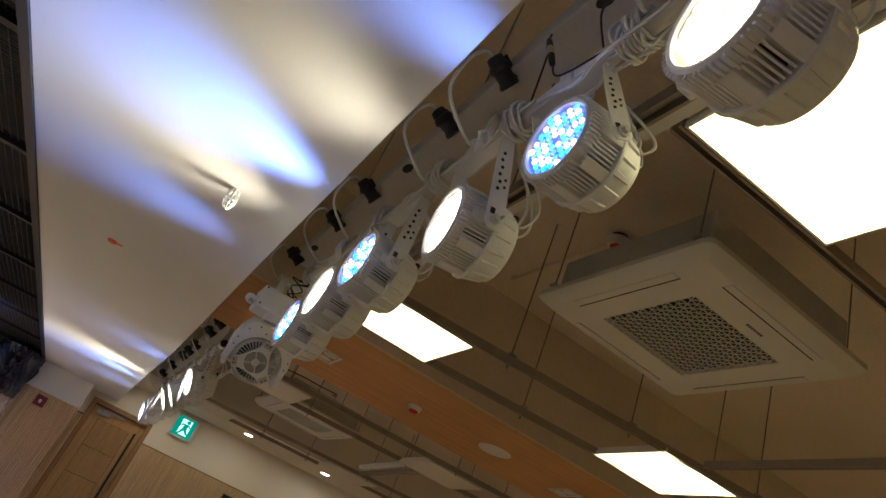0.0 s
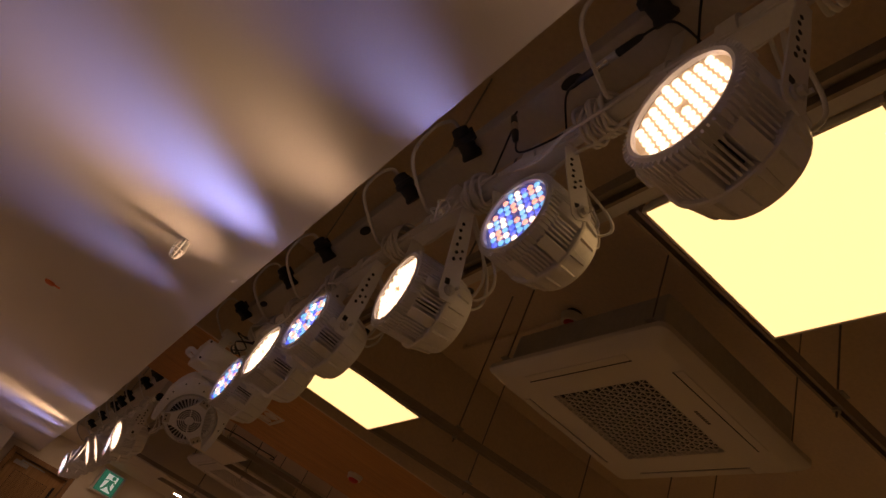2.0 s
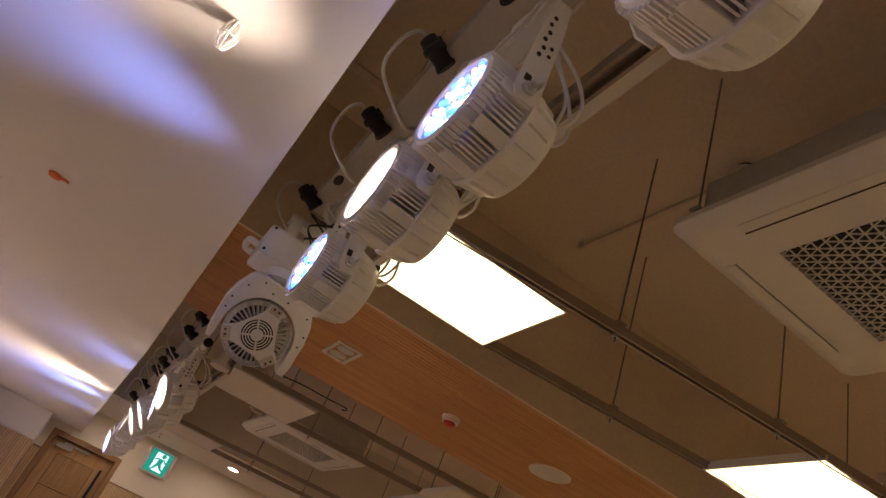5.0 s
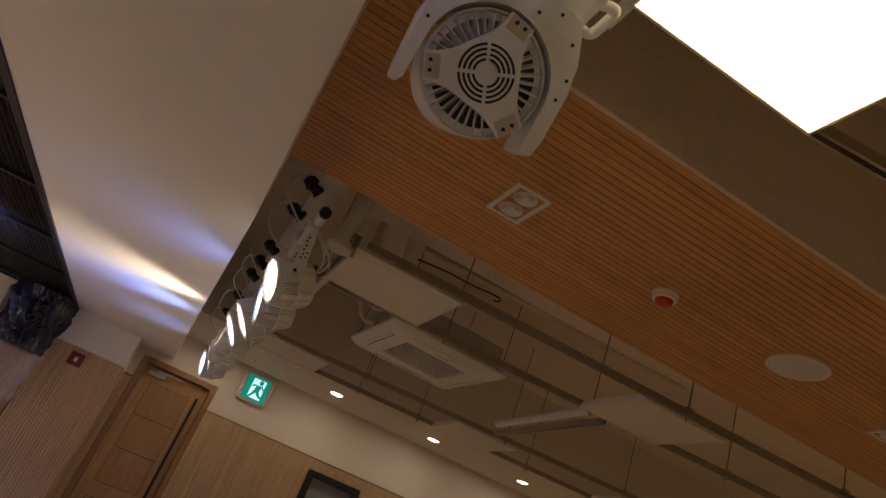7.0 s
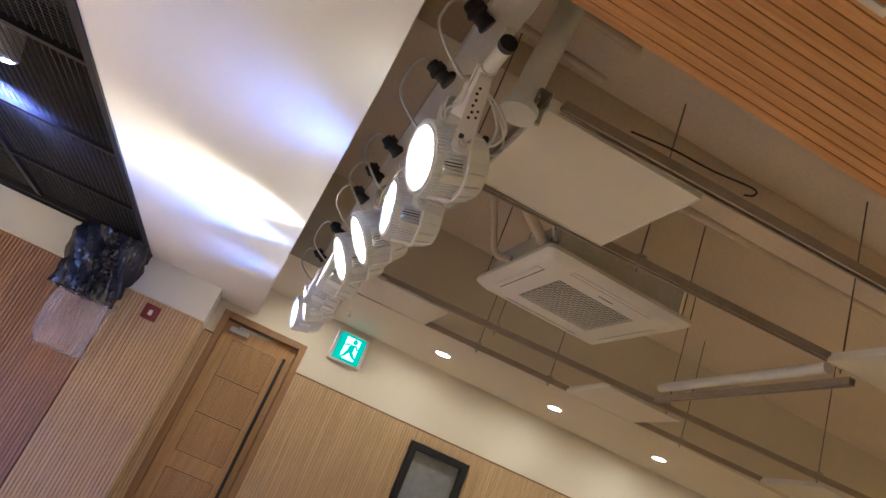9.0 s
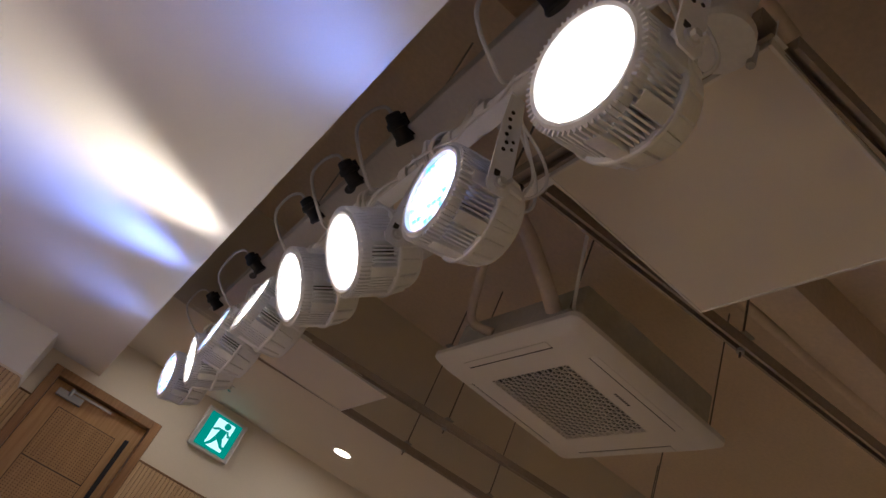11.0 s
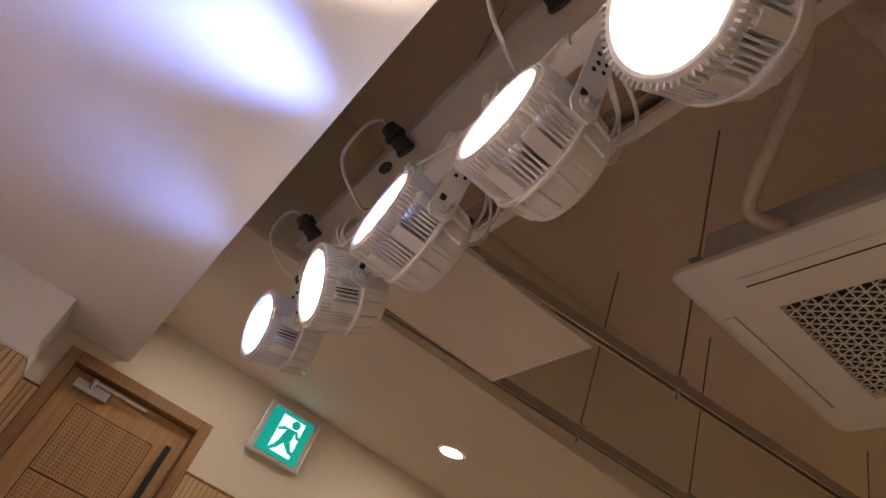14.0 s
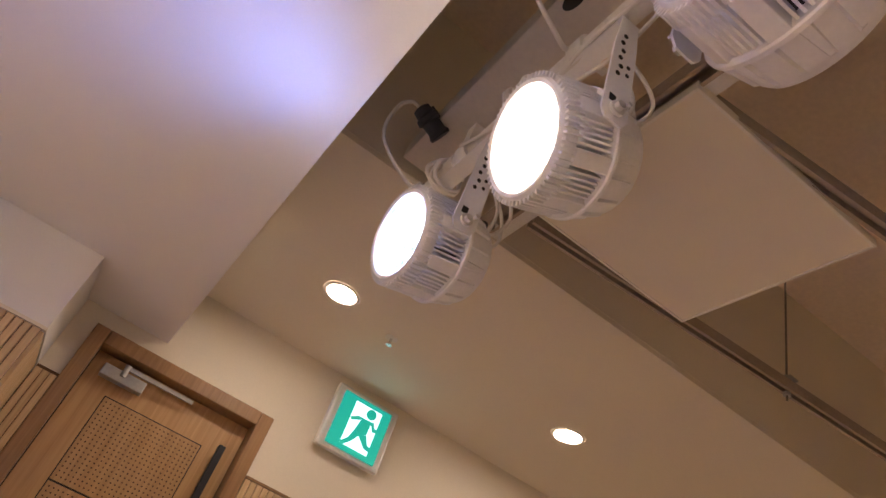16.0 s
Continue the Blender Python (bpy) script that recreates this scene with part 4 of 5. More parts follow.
    out["pivot_knob"] = mesh_of("pivot_knob", bm, SIGN_BOX, 40)
    bm = bmesh.new()
    box(bm, -0.022, 0.022, -0.139, 0.139, 0.0, 0.004)
    out["yoke_top"] = mesh_of("yoke_top", bm, LAMP_WHITE)
    bm = bmesh.new()
    lathe(bm, [(-0.022, 0.034), (0.022, 0.034)], 20, Matrix.Rotation(radians(90), 4, "Z"))
    box(bm, -0.016, 0.016, -0.02, 0.02, -0.045, -0.026)
    rod(bm, (0.03, 0, -0.005), (0.06, 0, -0.005), 0.010, 8)
    out["clamp"] = mesh_of("clamp", bm, PIPE_WHITE, 40)
    bm = bmesh.new()
    for pts in (((0, 0, 0), (0.03, -0.012, 0.02), (0.045, -0.03, 0.09), (0.01, -0.022, 0.19), (-0.09, 0.0, 0.30)),
                ((0, 0.008, 0), (0.035, 0.03, -0.005), (0.07, 0.04, 0.07), (0.035, 0.03, 0.18), (-0.08, 0.02, 0.31)),
                ((0, 0.004, 0), (0.02, 0.01, 0.04), (0.02, 0.0, 0.12), (-0.02, 0.005, 0.22), (-0.10, -0.02, 0.30))):
        tube(bm, pts, 0.0046, 8)
    out["tail_cable"] = mesh_of("tail_cable", bm, CABLE_WHITE, 60)
    bm = bmesh.new()
    rod(bm, (0, 0.004, -0.006), (0, 0.004, 0.035), 0.011, 12)
    out["gland"] = mesh_of("gland", bm, BLACK_RUBBER, 40)
    return out


LM = lamp_meshes()


def par_lamp(y, x, z, yaw, pitch, kind, power, spread=42):
    """One lamp: x, y, z is the middle of its lens; yaw turns it to -y, pitch tilts it up."""
    label = "white LED PAR can with warm white diodes lit on a yoke" if kind in ("warm", "bright") else "white LED PAR can with mixed blue diodes lit on a yoke" if kind == "mixed" else "white LED PAR can with pale blue-white diodes lit on a yoke"
    p = base("par_light", PX, y, PIPEZ, label, "stage light", "PAR lamps")
    m = Matrix.Translation((x, y, z)) @ Matrix.Rotation(radians(yaw), 4, "Z") @ Matrix.Rotation(radians(pitch), 4, "Y")
    for n in ("bezel", "bezel_teeth", "core", "rear_can", "front_glass"):
        hung(n, LM[n], p, m, "clear front glass" if n == "front_glass" else "")
    hung("lens_plate", LM["plate_" + kind], p, m)
    for q in range(8):
        a0 = 2 * math.pi * q / 8
        hung("fin_post", LM["fin_post"], p, m @ Matrix.Rotation(a0, 4, "X"))
        for k in range(5):
            hung("heat_fin", LM["heat_fin"], p, m @ Matrix.Rotation(a0 + (k - 2) * 0.092 + math.pi / 8, 4, "X"))
        for k in (0.5, 1.5):
            hung("rib", LM["rib"], p, m @ Matrix.Rotation(a0 + math.pi * k / 8, 4, "X"))
    tagged(hung("leds", LM["leds_" + kind], p, m), "lit warm white diodes" if kind in ("warm", "bright") else "lit blue, cyan and rose diodes" if kind == "mixed" else "lit cold white and cyan diodes", kind="stuff")
    piv = m @ Vector((0.085, 0, 0))
    top = PIPEZ - 0.046
    lean = math.degrees(math.atan2(PX - piv.x, top - piv.z))
    for s in (-1, 1):
        a = Matrix.Translation((piv.x, y + s * 0.137, piv.z)) @ Matrix.Rotation(radians(lean), 4, "Y") @ Matrix.Diagonal((1, 1, (top - piv.z) / math.cos(radians(lean)) / 0.25, 1))
        arm = hung("yoke_arm", LM["yoke_arm"], p, a)
        tagged(hung("hole_pattern", LM["hole_pattern"], arm, a), "dark drilled holes", kind="stuff")
        hung("pivot_knob", LM["pivot_knob"], p, Matrix.Translation((piv.x, y + s * 0.140, piv.z)) @ Matrix.Rotation(0 if s < 0 else math.pi, 4, "Z"))
    hung("yoke_top", LM["yoke_top"], p, Matrix.Translation((PX, y, top)))
    hung("clamp", LM["clamp"], p, Matrix.Translation((PX, y, PIPEZ)))
    t = m @ Vector((0.184, -0.062, 0.055))
    cable = hung("tail_cable", LM["tail_cable"], p, Matrix.Translation(t) @ Matrix.Diagonal((1, 1, (PIPEZ - t.z) / 0.31, 1)))
    hung("gland", LM["gland"], p, Matrix.Translation(t))
    # its beam
    L = bpy.data.lights.new("beam", "SPOT")
    half = radians(spread / 2)
    L.spot_size, L.spot_blend, L.shadow_soft_size = min(radians(spread * 1.25), 3.0), 1.0, 0.10
    L.energy = power * 4 / (1 - math.cos(half))
    L.color = (1.0, 0.82, 0.54) if kind in ("warm", "bright") else (0.28, 0.40, 1.0)
    b = new("beam", L)
    d = -(m.to_3x3() @ Vector((1, 0, 0)))
    b.matrix_basis = look(m @ Vector((-0.012, 0, 0)), (m @ Vector((-0.012, 0, 0))) + d)
    b.parent, b.matrix_parent_inverse = p, p.matrix_basis.inverted()
    return p


# lamps at y 0.75 and 1.40 are unseen, added to wash the ceiling
for row in ((0.75, 1.33, 2.40, 0, -4, "mixed", 2, 60), (1.40, 1.33, 2.40, 0, -4, "mixed", 2, 60), (2.03, 1.318, 2.40, -3, -5, "warm", 1.0, 76), (2.594, 1.404, 2.516, 5, -6, "mixed", 0.9, 52), (3.004, 1.368, 2.402, -3, -5, "warm", 1.0, 76),
            (3.512, 1.313, 2.399, 5, 1, "mixed", 2.8, 56), (3.845, 1.309, 2.356, 3, 0, "warm", 1.3, 60), (4.38, 1.348, 2.365, 4, 0, "mixed", 0.8, 46),
            (6.988, 1.338, 2.387, 8, -22, "bright", 7, 44), (7.50, 1.366, 2.405, 0, -14, "pale", 1.0, 100), (7.89, 1.347, 2.370, -3, -39, "bright", 7, 50),
            (8.237, 1.332, 2.363, 0, -35, "bright", 7, 50), (8.615, 1.312, 2.402, 0, 1, "bright", 2.0, 60), (9.042, 1.302, 2.393, -1, 1, "pale", 1.8, 60),
            (9.487, 1.332, 2.373, -3, -24, "bright", 7, 44), (9.916, 1.318, 2.371, 6, -16, "pale", 1.2, 100)):
    par_lamp(*row)


# ---- moving head ----
def moving_head():
    hd = base("moving_head_light", 1.372, 4.76, PIPEZ, "white moving head stage light hanging with its fan cover showing", "stage light")
    # base box under the pipe
    bm = bmesh.new()
    box(bm, 1.225, 1.525, 4.70, 4.87, 2.465, 2.585, b=0.014)
    bx = part("base_box", bm, LAMP_WHITE, hd)
    bm = bmesh.new()
    box(bm, 1.275, 1.475, 4.697, 4.701, 2.495, 2.56)
    part("connector_plate", bm, LAMP_WHITE, bx)
    for k, x in enumerate((1.385, 1.43, 1.472)):
        part("socket", R((x, 4.662, 2.525), (x, 4.700, 2.525), 0.017 - 0.005 * (k == 0), 14), PLUG_BLUE, bx, "navy blue plug")
    for x in (1.24, 1.51):
        for z in (2.48, 2.57):
            part("screw", R((x, 4.6965, z), (x, 4.7005, z), 0.005, 8), BLACK_METAL, bx)
    for s, x in ((-1, 1.222), (1, 1.528)):
        bm = bmesh.new()
        tube(bm, [(x, 4.745, 2.50), (x + s * 0.030, 4.745, 2.505), (x + s * 0.036, 4.785, 2.51), (x + s * 0.030, 4.825, 2.505), (x, 4.825, 2.50)], 0.012, 10)
        part("handle", bm, LAMP_WHITE, hd, smooth=60)
    for x in (1.30, 1.45):
        bm = bmesh.new()
        box(bm, x - 0.018, x + 0.018, 4.745, 4.805, 2.586, 2.66)
        part("mount", bm, PIPE_WHITE, hd)
    part("cross_clamp", B(1.27, 1.48, 4.75, 4.80, 2.661, 2.688), PIPE_WHITE, hd)
    part("neck", R((1.372, 4.785, 2.43), (1.372, 4.785, 2.466), 0.075, 28), LAMP_WHITE, hd, smooth=40)
    # yoke, tilted with the head
    tilt = math.radians(30)
    m = Matrix.Translation((1.380, 4.815, 2.248)) @ Matrix.Rotation(tilt, 4, "X")
    F = m @ Matrix(((0, 1, 0, 0), (1, 0, 0, 0), (0, 0, 1, 0), (0, 0, 0, 1)))  # plate depth runs along -y .. +y
    out, n = [], 22
    outer = [(-0.150, -0.05), (-0.156, 0.05), (-0.146, 0.105), (-0.122, 0.158), (-0.108, 0.174), (-0.085, 0.182), (0.085, 0.182), (0.108, 0.174), (0.122, 0.158), (0.146, 0.105), (0.156, 0.05), (0.158, -0.05)]
    inner = [(0.126, -0.085)] + [(0.126 * math.cos(a), 0.126 * math.sin(a)) for a in [math.pi * k / n for k in range(n + 1)]] + [(-0.126, -0.085)]
    bm = bmesh.new()
    plate(bm, [(-0.146, -0.085)] + outer + [(0.154, -0.085)] + inner, -0.015, 0.095, F)
    bmesh.ops.bevel(bm, geom=list(bm.edges), offset=0.005, segments=2, affect="EDGES", profile=0.6)
    yoke = part("yoke", bm, LAMP_WHITE, hd, smooth=35)
    for x, z in ((-0.14, 0.03), (-0.14, 0.07), (-0.115, 0.13), (-0.07, 0.165), (-0.03, 0.145), (0.03, 0.145), (0.07, 0.165), (0.115, 0.13), (0.14, 0.07), (0.14, 0.03), (0.0, 0.172)):
        part("screw", R(F @ Vector((-0.0165, x, z)), F @ Vector((-0.014, x, z)), 0.0036, 8), BLACK_METAL, yoke)
    # head drum: local -y is its rear
    T = m @ Matrix.Rotation(radians(90), 4, "Z")     # lathe axis along +y
    bm = bmesh.new()
    lathe(bm, [(0.0, 0.098), (0.006, 0.116), (0.02, 0.118), (0.16, 0.112), (0.20, 0.098), (0.22, 0.08), (0.22, 0.001)], 40, T, caps=False)
    part("head_shell", bm, LAMP_WHITE, hd, smooth=40)
    bm = bmesh.new()
    lathe(bm, [(0.012, 0.001), (0.012, 0.112)], 40, T, caps=False)
    part("fan_well", bm, WELL, hd)
    bm = bmesh.new()
    lathe(bm, [(0.002, 0.112), (-0.006, 0.113), (-0.006, 0.117), (0.004, 0.119)], 40, T, caps=False)
    part("rim_ring", bm, SIGN_BOX, hd, smooth=40)
    for k in range(36):
        a = T @ Matrix.Rotation(2 * math.pi * k / 36, 4, "X") @ Matrix.Rotation(radians(22), 4, "Z")
        bm = bmesh.new()
        box(bm, -0.006, 0.014, -0.0012, 0.0012, 0.055, 0.110, a)
        part("cooling_fin", bm, LAMP_WHITE, hd)
    # three-armed cover with concentric vents
    bm = bmesh.new()
    pts = []
    for k in range(3):
        c = radians(90 + 120 * k - 6)
        for da, r in ((-0.22, 0.118), (0.22, 0.118), (0.29, 0.098), (0.44, 0.079), (0.72, 0.067), (1.047, 0.064), (1.374, 0.067), (1.654, 0.079), (1.804, 0.098)):
            pts.append((r * math.cos(c + da), r * math.sin(c + da)))
    plate(bm, pts, -0.024, -0.012, F)
    cover = part("fan_cover", bm, LAMP_WHITE, hd)
    for k in range(3):
        c = radians(90 + 120 * k - 6)
        a = F @ Matrix.Rotation(c - math.pi / 2, 4, "X")
        bm = bmesh.new()
        box(bm, -0.0262, -0.024, -0.021, 0.021, 0.086, 0.113, a)
        part("lug_recess", bm, TRUNK, cover)
        bm = bmesh.new()
        for x in (-0.008, 0.010):
            rod(bm, a @ Vector((-0.029, x, 0.104)), a @ Vector((-0.026, x, 0.104)), 0.0038, 8)
        part("lug_screw", bm, BLACK_METAL, cover)
    for r in (0.022, 0.031, 0.040, 0.049):
        for q in range(4):
            a0 = math.pi / 2 * q + 0.16 * 0.02 / r + radians(25)
            a1 = math.pi / 2 * (q + 1) - 0.16 * 0.02 / r + radians(25)
            arc = [a0 + (a1 - a0) * k / 8 for k in range(9)]
            bm = bmesh.new()
            plate(bm, [(r * math.cos(a), r * math.sin(a)) for a in arc] + [((r + 0.0046) * math.cos(a), (r + 0.0046) * math.sin(a)) for a in reversed(arc)], -0.0250, -0.0238, F)
            part("vent_slot", bm, GREY_DARK, cover)
    bm = bmesh.new()
    tube(bm, [(1.43, 4.665, 2.525), (1.425, 4.62, 2.56), (1.42, 4.62, 2.66), (1.41, 4.66, 2.74)], 0.005, 7)
    part("cable", bm, CABLE_WHITE, hd, smooth=60)


moving_head()
for k, (x, w) in enumerate(((1.34, 0.05), (1.37, -0.04), (1.41, 0.03), (1.39, -0.06))):
    bm = bmesh.new()
    tube(bm, [(x, 4.70, 2.592), (x + w, 4.66, 2.625), (x - w * 0.6, 4.63 - 0.01 * k, 2.655), (x + w * 0.4, 4.68, 2.675), (PX - 0.026, 4.71 + 0.015 * k, 2.700)], 0.0034, 6)
    solid("loose_cable", bm, BLACK_RUBBER, "thin dark cable looping above the moving head", "cable", "loose cables", smooth=60)


# ---- plugs, cords and coils along the bars ----
def cord(y, swing, drop, lean=0.0):
    """A black plug at the channel's edge with a white cord that loops down to the pipe."""
    c = base("power_cord", 1.31, y, 2.87, "black plug in the cable channel with a looping white cord", "cable", "power cords")
    m = Matrix.Translation((1.300, y, 2.872)) @ Matrix.Rotation(radians(lean), 4, "X") @ Matrix.Rotation(radians(25), 4, "Y") @ Matrix.Scale(1.25, 4)
    bm = bmesh.new()
    lathe(bm, [(-0.042, 0.012), (-0.038, 0.020), (-0.020, 0.022), (-0.016, 0.027), (-0.004, 0.028), (0.0, 0.022), (0.024, 0.021), (0.034, 0.026), (0.040, 0.024)], 16, m)
    box(bm, -0.03, 0.03, -0.006, 0.006, 0.018, 0.031, m)
    part("plug", bm, BLACK_RUBBER, c, "black rubber plug", smooth=40)
    a = m @ Vector((-0.040, 0, 0))
    bm = bmesh.new()
    tube(bm, [a, a + Vector((-0.03, 0.004, 0.004)), a + Vector((-0.055, swing * 0.4, -0.03)), a + Vector((-0.045, swing * 0.8, -0.06 - drop * 0.5)), (1.33, y + swing, PIPEZ - drop * 0.2), (PX - 0.03, y + swing * 1.2, PIPEZ + 0.01)], 0.0058, 8)
    part("cord", bm, CABLE_WHITE, c, smooth=60)


def coil(y, n, r=0.036, step=0.012):
    """Spare cable wound round the pipe, a few loose turns."""
    c = base("coiled_cable", PX, y, PIPEZ, "white cable wound in loose turns round the pipe", "cable", "cable coils")
    bm = bmesh.new()
    pts = []
    for k in range(n * 8 + 1):
        a = 2 * math.pi * k / 8
        rr = r + 0.022 * random.random()
        pts.append((PX + rr * math.cos(a), y + step * k / 8 + random.uniform(-0.004, 0.004), PIPEZ + rr * math.sin(a) - 0.004))
    tube(bm, pts, 0.0052, 7, 3)
    part("winding", bm, CABLE_WHITE, c, smooth=60)


def slack(y0, y1, sag):
    c = base("slack_cable", PX, y0, PIPEZ, "white cable run along the lighting pipe", "cable", "slack cables")
    for dx, s in ((-0.028, sag), (-0.012, sag * 0.5), (0.02, sag * 0.8)):
        pts = [(PX + dx + random.uniform(-0.012, 0.012), y0 + (y1 - y0) * k / 6, PIPEZ - 0.012 - s * math.sin(math.pi * k / 6) + random.uniform(-0.008, 0.012)) for k in range(7)]
        bm = bmesh.new()
        tube(bm, pts, 0.0048, 7, 4)
        part("cable", bm, CABLE_WHITE, c, smooth=60)


for y, s, d, l in ((1.62, 0.10, 0.10, 10), (2.18, 0.12, 0.12, -15), (2.88, 0.13, 0.12, 20), (3.22, 0.10, 0.08, -10), (3.88, 0.12, 0.10, 5), (4.28, 0.09, 0.12, 0), (4.90, 0.04, 0.1, 10),
                   (6.87, 0.08, 0.06, 10), (7.25, 0.12, 0.12, -10), (7.94, 0.10, 0.05, 30), (8.29, 0.10, 0.06, 20), (8.64, 0.09, 0.09, 0), (9.343, 0.14, 0.14, -10), (10.052, 0.06, 0.14, 5)):
    cord(y, s, d, l)
for y, n in ((1.80, 6), (2.32, 8), (2.78, 7), (3.22, 8), (3.70, 6), (4.12, 7), (4.6, 5), (7.16, 5), (7.68, 6), (8.10, 5), (8.80, 6), (9.20, 7), (9.64, 6), (10.0, 4)):
    coil(y, n)
for y0, y1, s in ((1.6, 2.2, 0.03), (2.2, 2.72, 0.05), (2.72, 3.3, 0.04), (3.3, 3.8, 0.05), (3.8, 4.5, 0.06), (6.85, 7.35, 0.05), (7.35, 7.85, 0.04), (7.9, 8.5, 0.05), (8.6, 9.2, 0.05), (9.2, 9.9, 0.06)):
    slack(y0, y1, s)


def xlr(y, z, a):
    """An in-line signal connector: two black ends with a silver joint."""
    c = base("signal_connector", 1.32, y, z, "in-line black and silver signal connector on a thin cable", "connector", "signal connectors")
    m = Matrix.Translation((1.315, y, z)) @ Matrix.Rotation(radians(a), 4, "X") @ Matrix.Rotation(radians(90), 4, "Z")
    for n, rings, mt in (("rear_boot", [(-0.10, 0.004), (-0.09, 0.008), (-0.03, 0.010)], BLACK_RUBBER), ("joint", [(-0.03, 0.0095), (0.03, 0.0095)], CHROME), ("front_boot", [(0.03, 0.010), (0.09, 0.008), (0.10, 0.004)], BLACK_RUBBER)):
        bm = bmesh.new()
        lathe(bm, rings, 14, m)
        part(n, bm, mt, c, smooth=40)
    e0, e1 = m @ Vector((-0.10, 0, 0)), m @ Vector((0.10, 0, 0))
    for a, o, t in ((e0, e1, -0.2), (e1, e0, 0.2)):
        bm = bmesh.new()
        tube(bm, [a, a + (a - o) * 0.3 + Vector((0.02, 0, 0.015)), (PX, y + t, PIPEZ + 0.03)], 0.003, 6)
        part("signal_cable", bm, BLACK_RUBBER, c, smooth=60)


xlr(1.92, 2.80, 10)
xlr(2.30, 2.78, 0)
xlr(2.62, 2.77, 62)

# white ribbon tie on the bar
rb = base("cable_tie", 1.33, 2.86, 2.60, "twist of bright white tape hanging from the bar", "tape")
for k in range(4):
    a = 1.4 * k
    bm = bmesh.new()
    tube(bm, [(1.345, 2.86, 2.665), (1.33 + 0.02 * math.cos(a), 2.86 + 0.02 * math.sin(a), 2.625), (1.325 + 0.025 * math.cos(a + 1), 2.86 + 0.03 * math.sin(a + 1), 2.595), (1.33, 2.86 + 0.01 * k, 2.585 - 0.008 * k)], 0.0035, 5)
    part("strand", bm, CABLE_WHITE, rb, smooth=60)

# ---- speaker wrapped in film ----
sb = base("wrapped_speaker", -0.17, CY, 2.25, "wall speaker wrapped in dark and clear plastic film", "speaker")
part("cabinet", B(-0.36, 0.0, 10.98, 11.2, 2.10, 2.50, b=0.02), BLACK_METAL, sb)
part("bracket", B(-0.22, -0.12, 11.2, CY - 0.001, 2.25, 2.35), BLACK_METAL, sb)


def film(x0, x1, y0, y1, z0, z1, amp, seed, taper):
    bm = bmesh.new()
    bmesh.ops.create_cube(bm, size=1.0)
    bmesh.ops.subdivide_edges(bm, edges=list(bm.edges), cuts=34, use_grid_fill=True)
    for v in bm.verts:
        u = v.co.z + 0.5
        k = taper + (1 - taper) * u
        p = Vector(((x0 + x1) / 2 + (x1 - x0) * v.co.x * k, (y0 + y1) / 2 + (y1 - y0) * v.co.y * k, z0 + (z1 - z0) * u))
        d = Vector((v.co.x, v.co.y, 0.3 * v.co.z)).normalized()
        q = p + Vector((seed, 0, 0))
        fold = q.x * 0.8 + q.y * 0.6 + 0.25 * q.z
        n1 = abs(noise.noise(Vector((fold * 24, seed, q.z * 2.6)))) + 0.5 * abs(noise.noise(Vector((fold * 55, q.z * 6, seed)))) + 0.5 * noise.noise(q * 7)
        p += d * amp * (n1 - 0.35)
        v.co = p
    return bm


part("dark_film", film(-0.46, 0.06, 10.90, 11.235, 1.99, 2.545, 0.10, 3.0, 0.88), BAG_DARK, sb, "dark crinkled plastic film", smooth=25)
part("clear_film", film(-0.38, 0.03, 10.97, 11.225, 1.54, 2.03, 0.085, 9.0, 0.8), BAG_CLEAR, sb, "clear crinkled plastic film hanging loose", smooth=25)


# ---- lights above the stage mesh ----
def stage_light(x, y, z, rgb, power, dx):
    s = base("stage_spotlight", x, y, z, "black stage spotlight above the wire mesh", "stage light", "stage spotlights")
    m = look((x, y, z), (x + dx, y + 0.06, z - 0.25)) @ Matrix.Rotation(radians(-90), 4, "Y")
    bm = bmesh.new()
    lathe(bm, [(0.0, 0.07), (0.01, 0.085), (0.16, 0.08), (0.20, 0.05), (0.20, 0.001)], 24, m, caps=False)
    part("housing", bm, LAMP_WHITE, s, smooth=40)
    bm = bmesh.new()
    lathe(bm, [(0.004, 0.001), (0.004, 0.072)], 24, m, caps=False)
    part("lens", bm, STAGE_GLOW, s)
    part("stem", R((x, y, z + 0.08), (x, y, 4.2), 0.015, 10), BLACK_METAL, s)
    L = bpy.data.lights.new("beam", "SPOT")
    L.energy, L.color, L.spot_size, L.spot_blend, L.shadow_soft_size = power, rgb, radians(140), 0.9, 0.05
    b = new("beam", L)
    b.matrix_basis = m @ Matrix.Rotation(radians(90), 4, "Y") @ Matrix.Translation((0, 0, -0.02))
    b.parent, b.matrix_parent_inverse = s, s.matrix_basis.inverted()


stage_light(-0.73, 8.97, 2.74, (0.22, 0.28, 1.0), 32, 0.05)

# ---- slats of walls and ceiling ----
SLAT_P = 0.0290


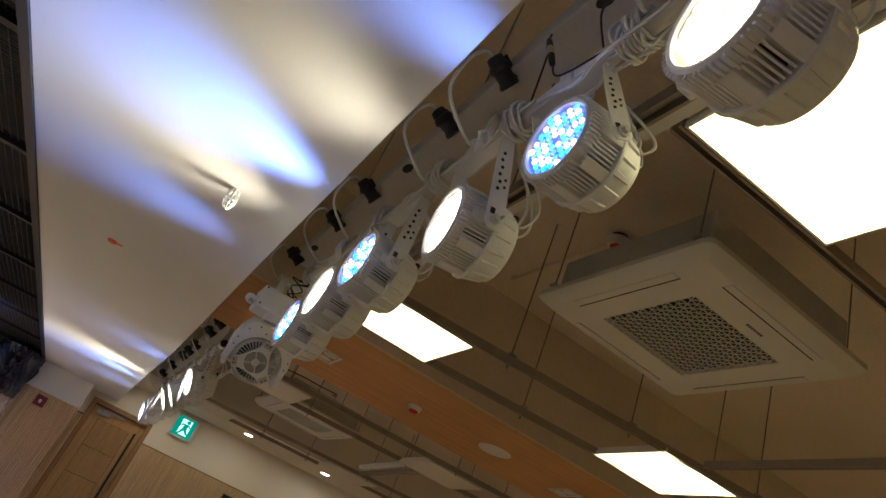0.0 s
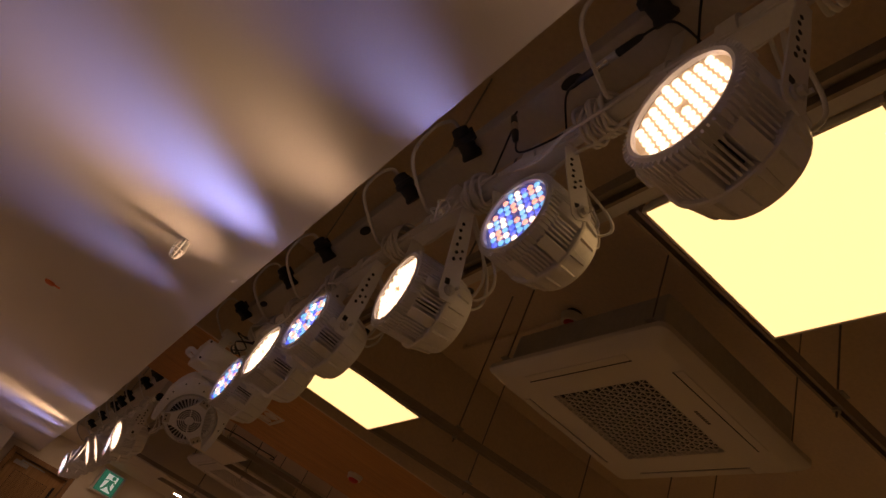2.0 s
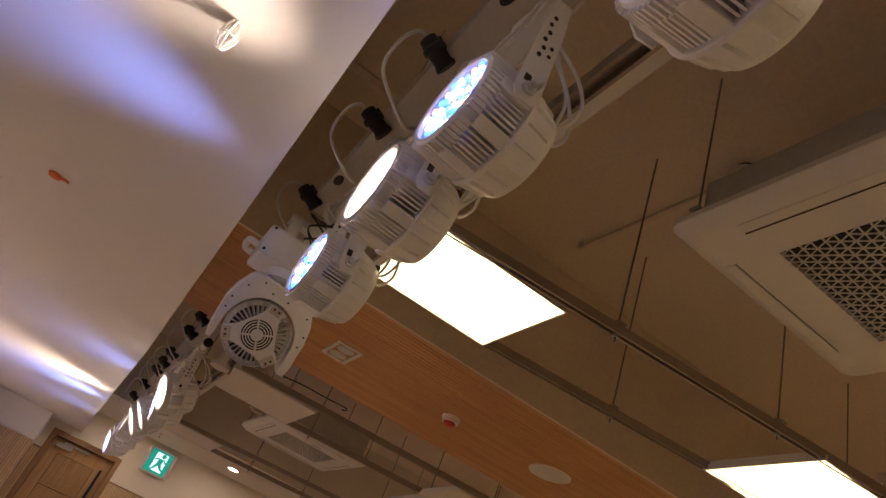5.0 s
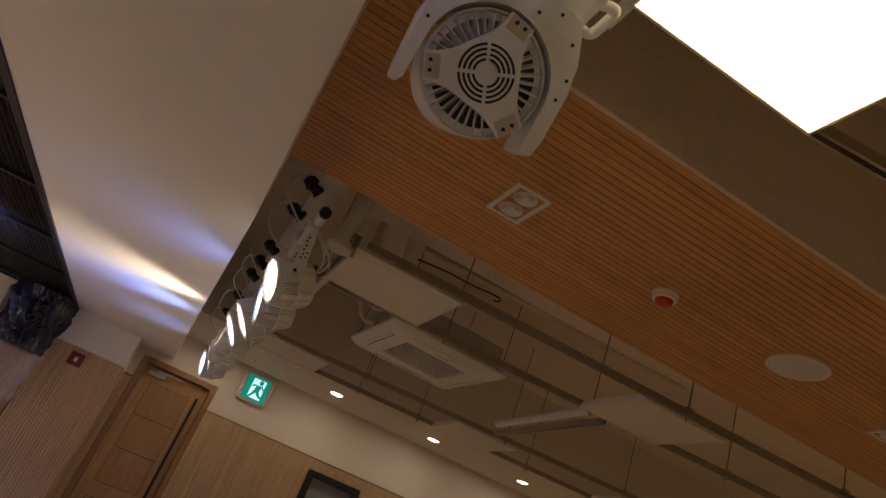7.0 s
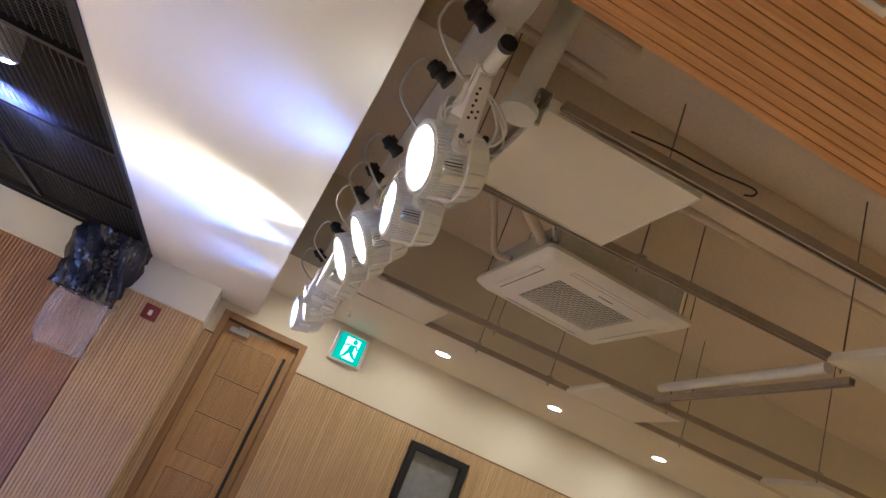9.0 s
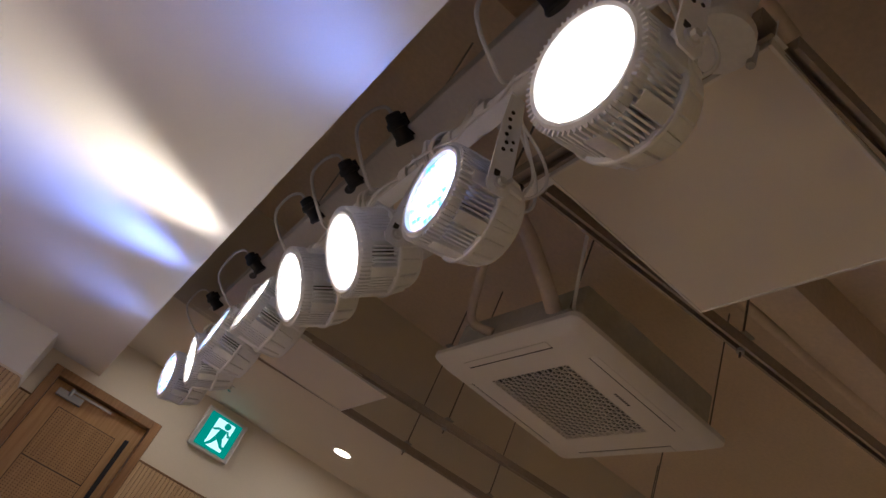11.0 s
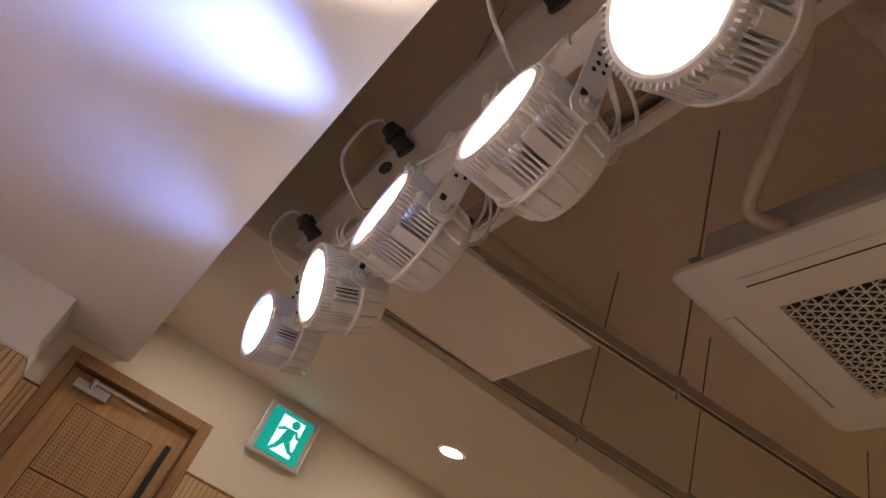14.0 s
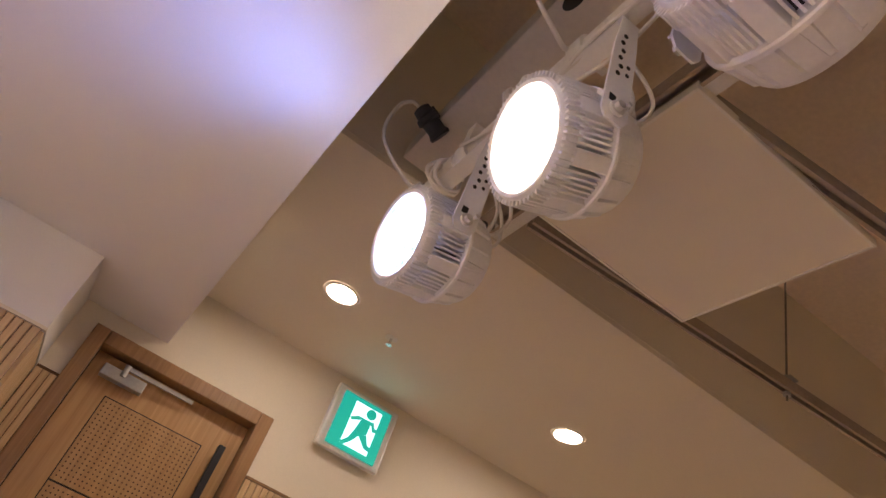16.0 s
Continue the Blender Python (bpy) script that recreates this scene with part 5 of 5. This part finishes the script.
def slat_mesh(w, d, h, material):
    bm = bmesh.new()
    c = 0.002
    plate(bm, [(-w / 2, 0), (w / 2, 0), (w / 2, d - c), (w / 2 - c, d), (-w / 2 + c, d), (-w / 2, d - c)], 0, h, Matrix(((0, 1, 0, 0), (0, 0, -1, 0), (1, 0, 0, 0), (0, 0, 0, 1))))
    return mesh_of("slat", bm, material)


def place_slat(me, parent, m):
    ob = new("slat", me)
    ob.parent = parent
    ob.matrix_parent_inverse = parent.matrix_basis.inverted()
    ob.matrix_basis = m


full = slat_mesh(0.0258, 0.012, 2.203, WALNUT)
over = slat_mesh(0.0258, 0.012, 0.11, WALNUT)
under = slat_mesh(0.0258, 0.012, 0.915, WALNUT)
x = 1.660
while x < 6.2:
    if 2.945 < x < 3.625:
        place_slat(over, wall, Matrix.Translation((x, WY - 0.0125, 2.092)))
        place_slat(under, wall, Matrix.Translation((x, WY - 0.0125, 0.0)))
    else:
        place_slat(full, wall, Matrix.Translation((x, WY - 0.0125, 0.0)))
    x += SLAT_P
pier = slat_mesh(0.0258, 0.014, 2.22, WALNUT)
for k in range(24):
    place_slat(pier, column, Matrix.Translation((0.682 - k * SLAT_P, CY + 0.0115, 0.0)))
# slats left of the pier are darker and redder
recess = slat_mesh(0.0258, 0.014, 2.22, SLAT_REDDER)
for k in range(110):
    place_slat(recess, column, Matrix.Translation((-0.03 - k * SLAT_P, CY + 0.0495, 0.0)))
for k in range(15):
    place_slat(pier, column, Matrix.Translation((0.6955, CY + 0.030 + k * SLAT_P, 0.0)) @ Matrix.Rotation(radians(90), 4, "Z"))
for x in (0.727, 0.756, 0.785):
    place_slat(pier, column, Matrix.Translation((x, WY - 0.0125, 0.0)))
part("far_panel", B(6.2, XR, WY - 0.024, WY - 0.0125, 0, 2.204), WALNUT, wall)
# ceiling slats run across the hall
bm = bmesh.new()
w, d, c = 0.0338, 0.0125, 0.0015
plate(bm, [(-w / 2, 0), (w / 2, 0), (w / 2, -d + c), (w / 2 - c, -d), (-w / 2 + c, -d), (-w / 2, -d + c)], 0, XR - EX)
strip = mesh_of("slat", bm, OAK_CEIL)
n = int((W1 - W0) / 0.0365)
for k in range(n):
    place_slat(strip, band, Matrix.Translation((EX + 0.001, W0 + 0.0165 + k * (W1 - W0) / n, WOODZ + 0.0118)))
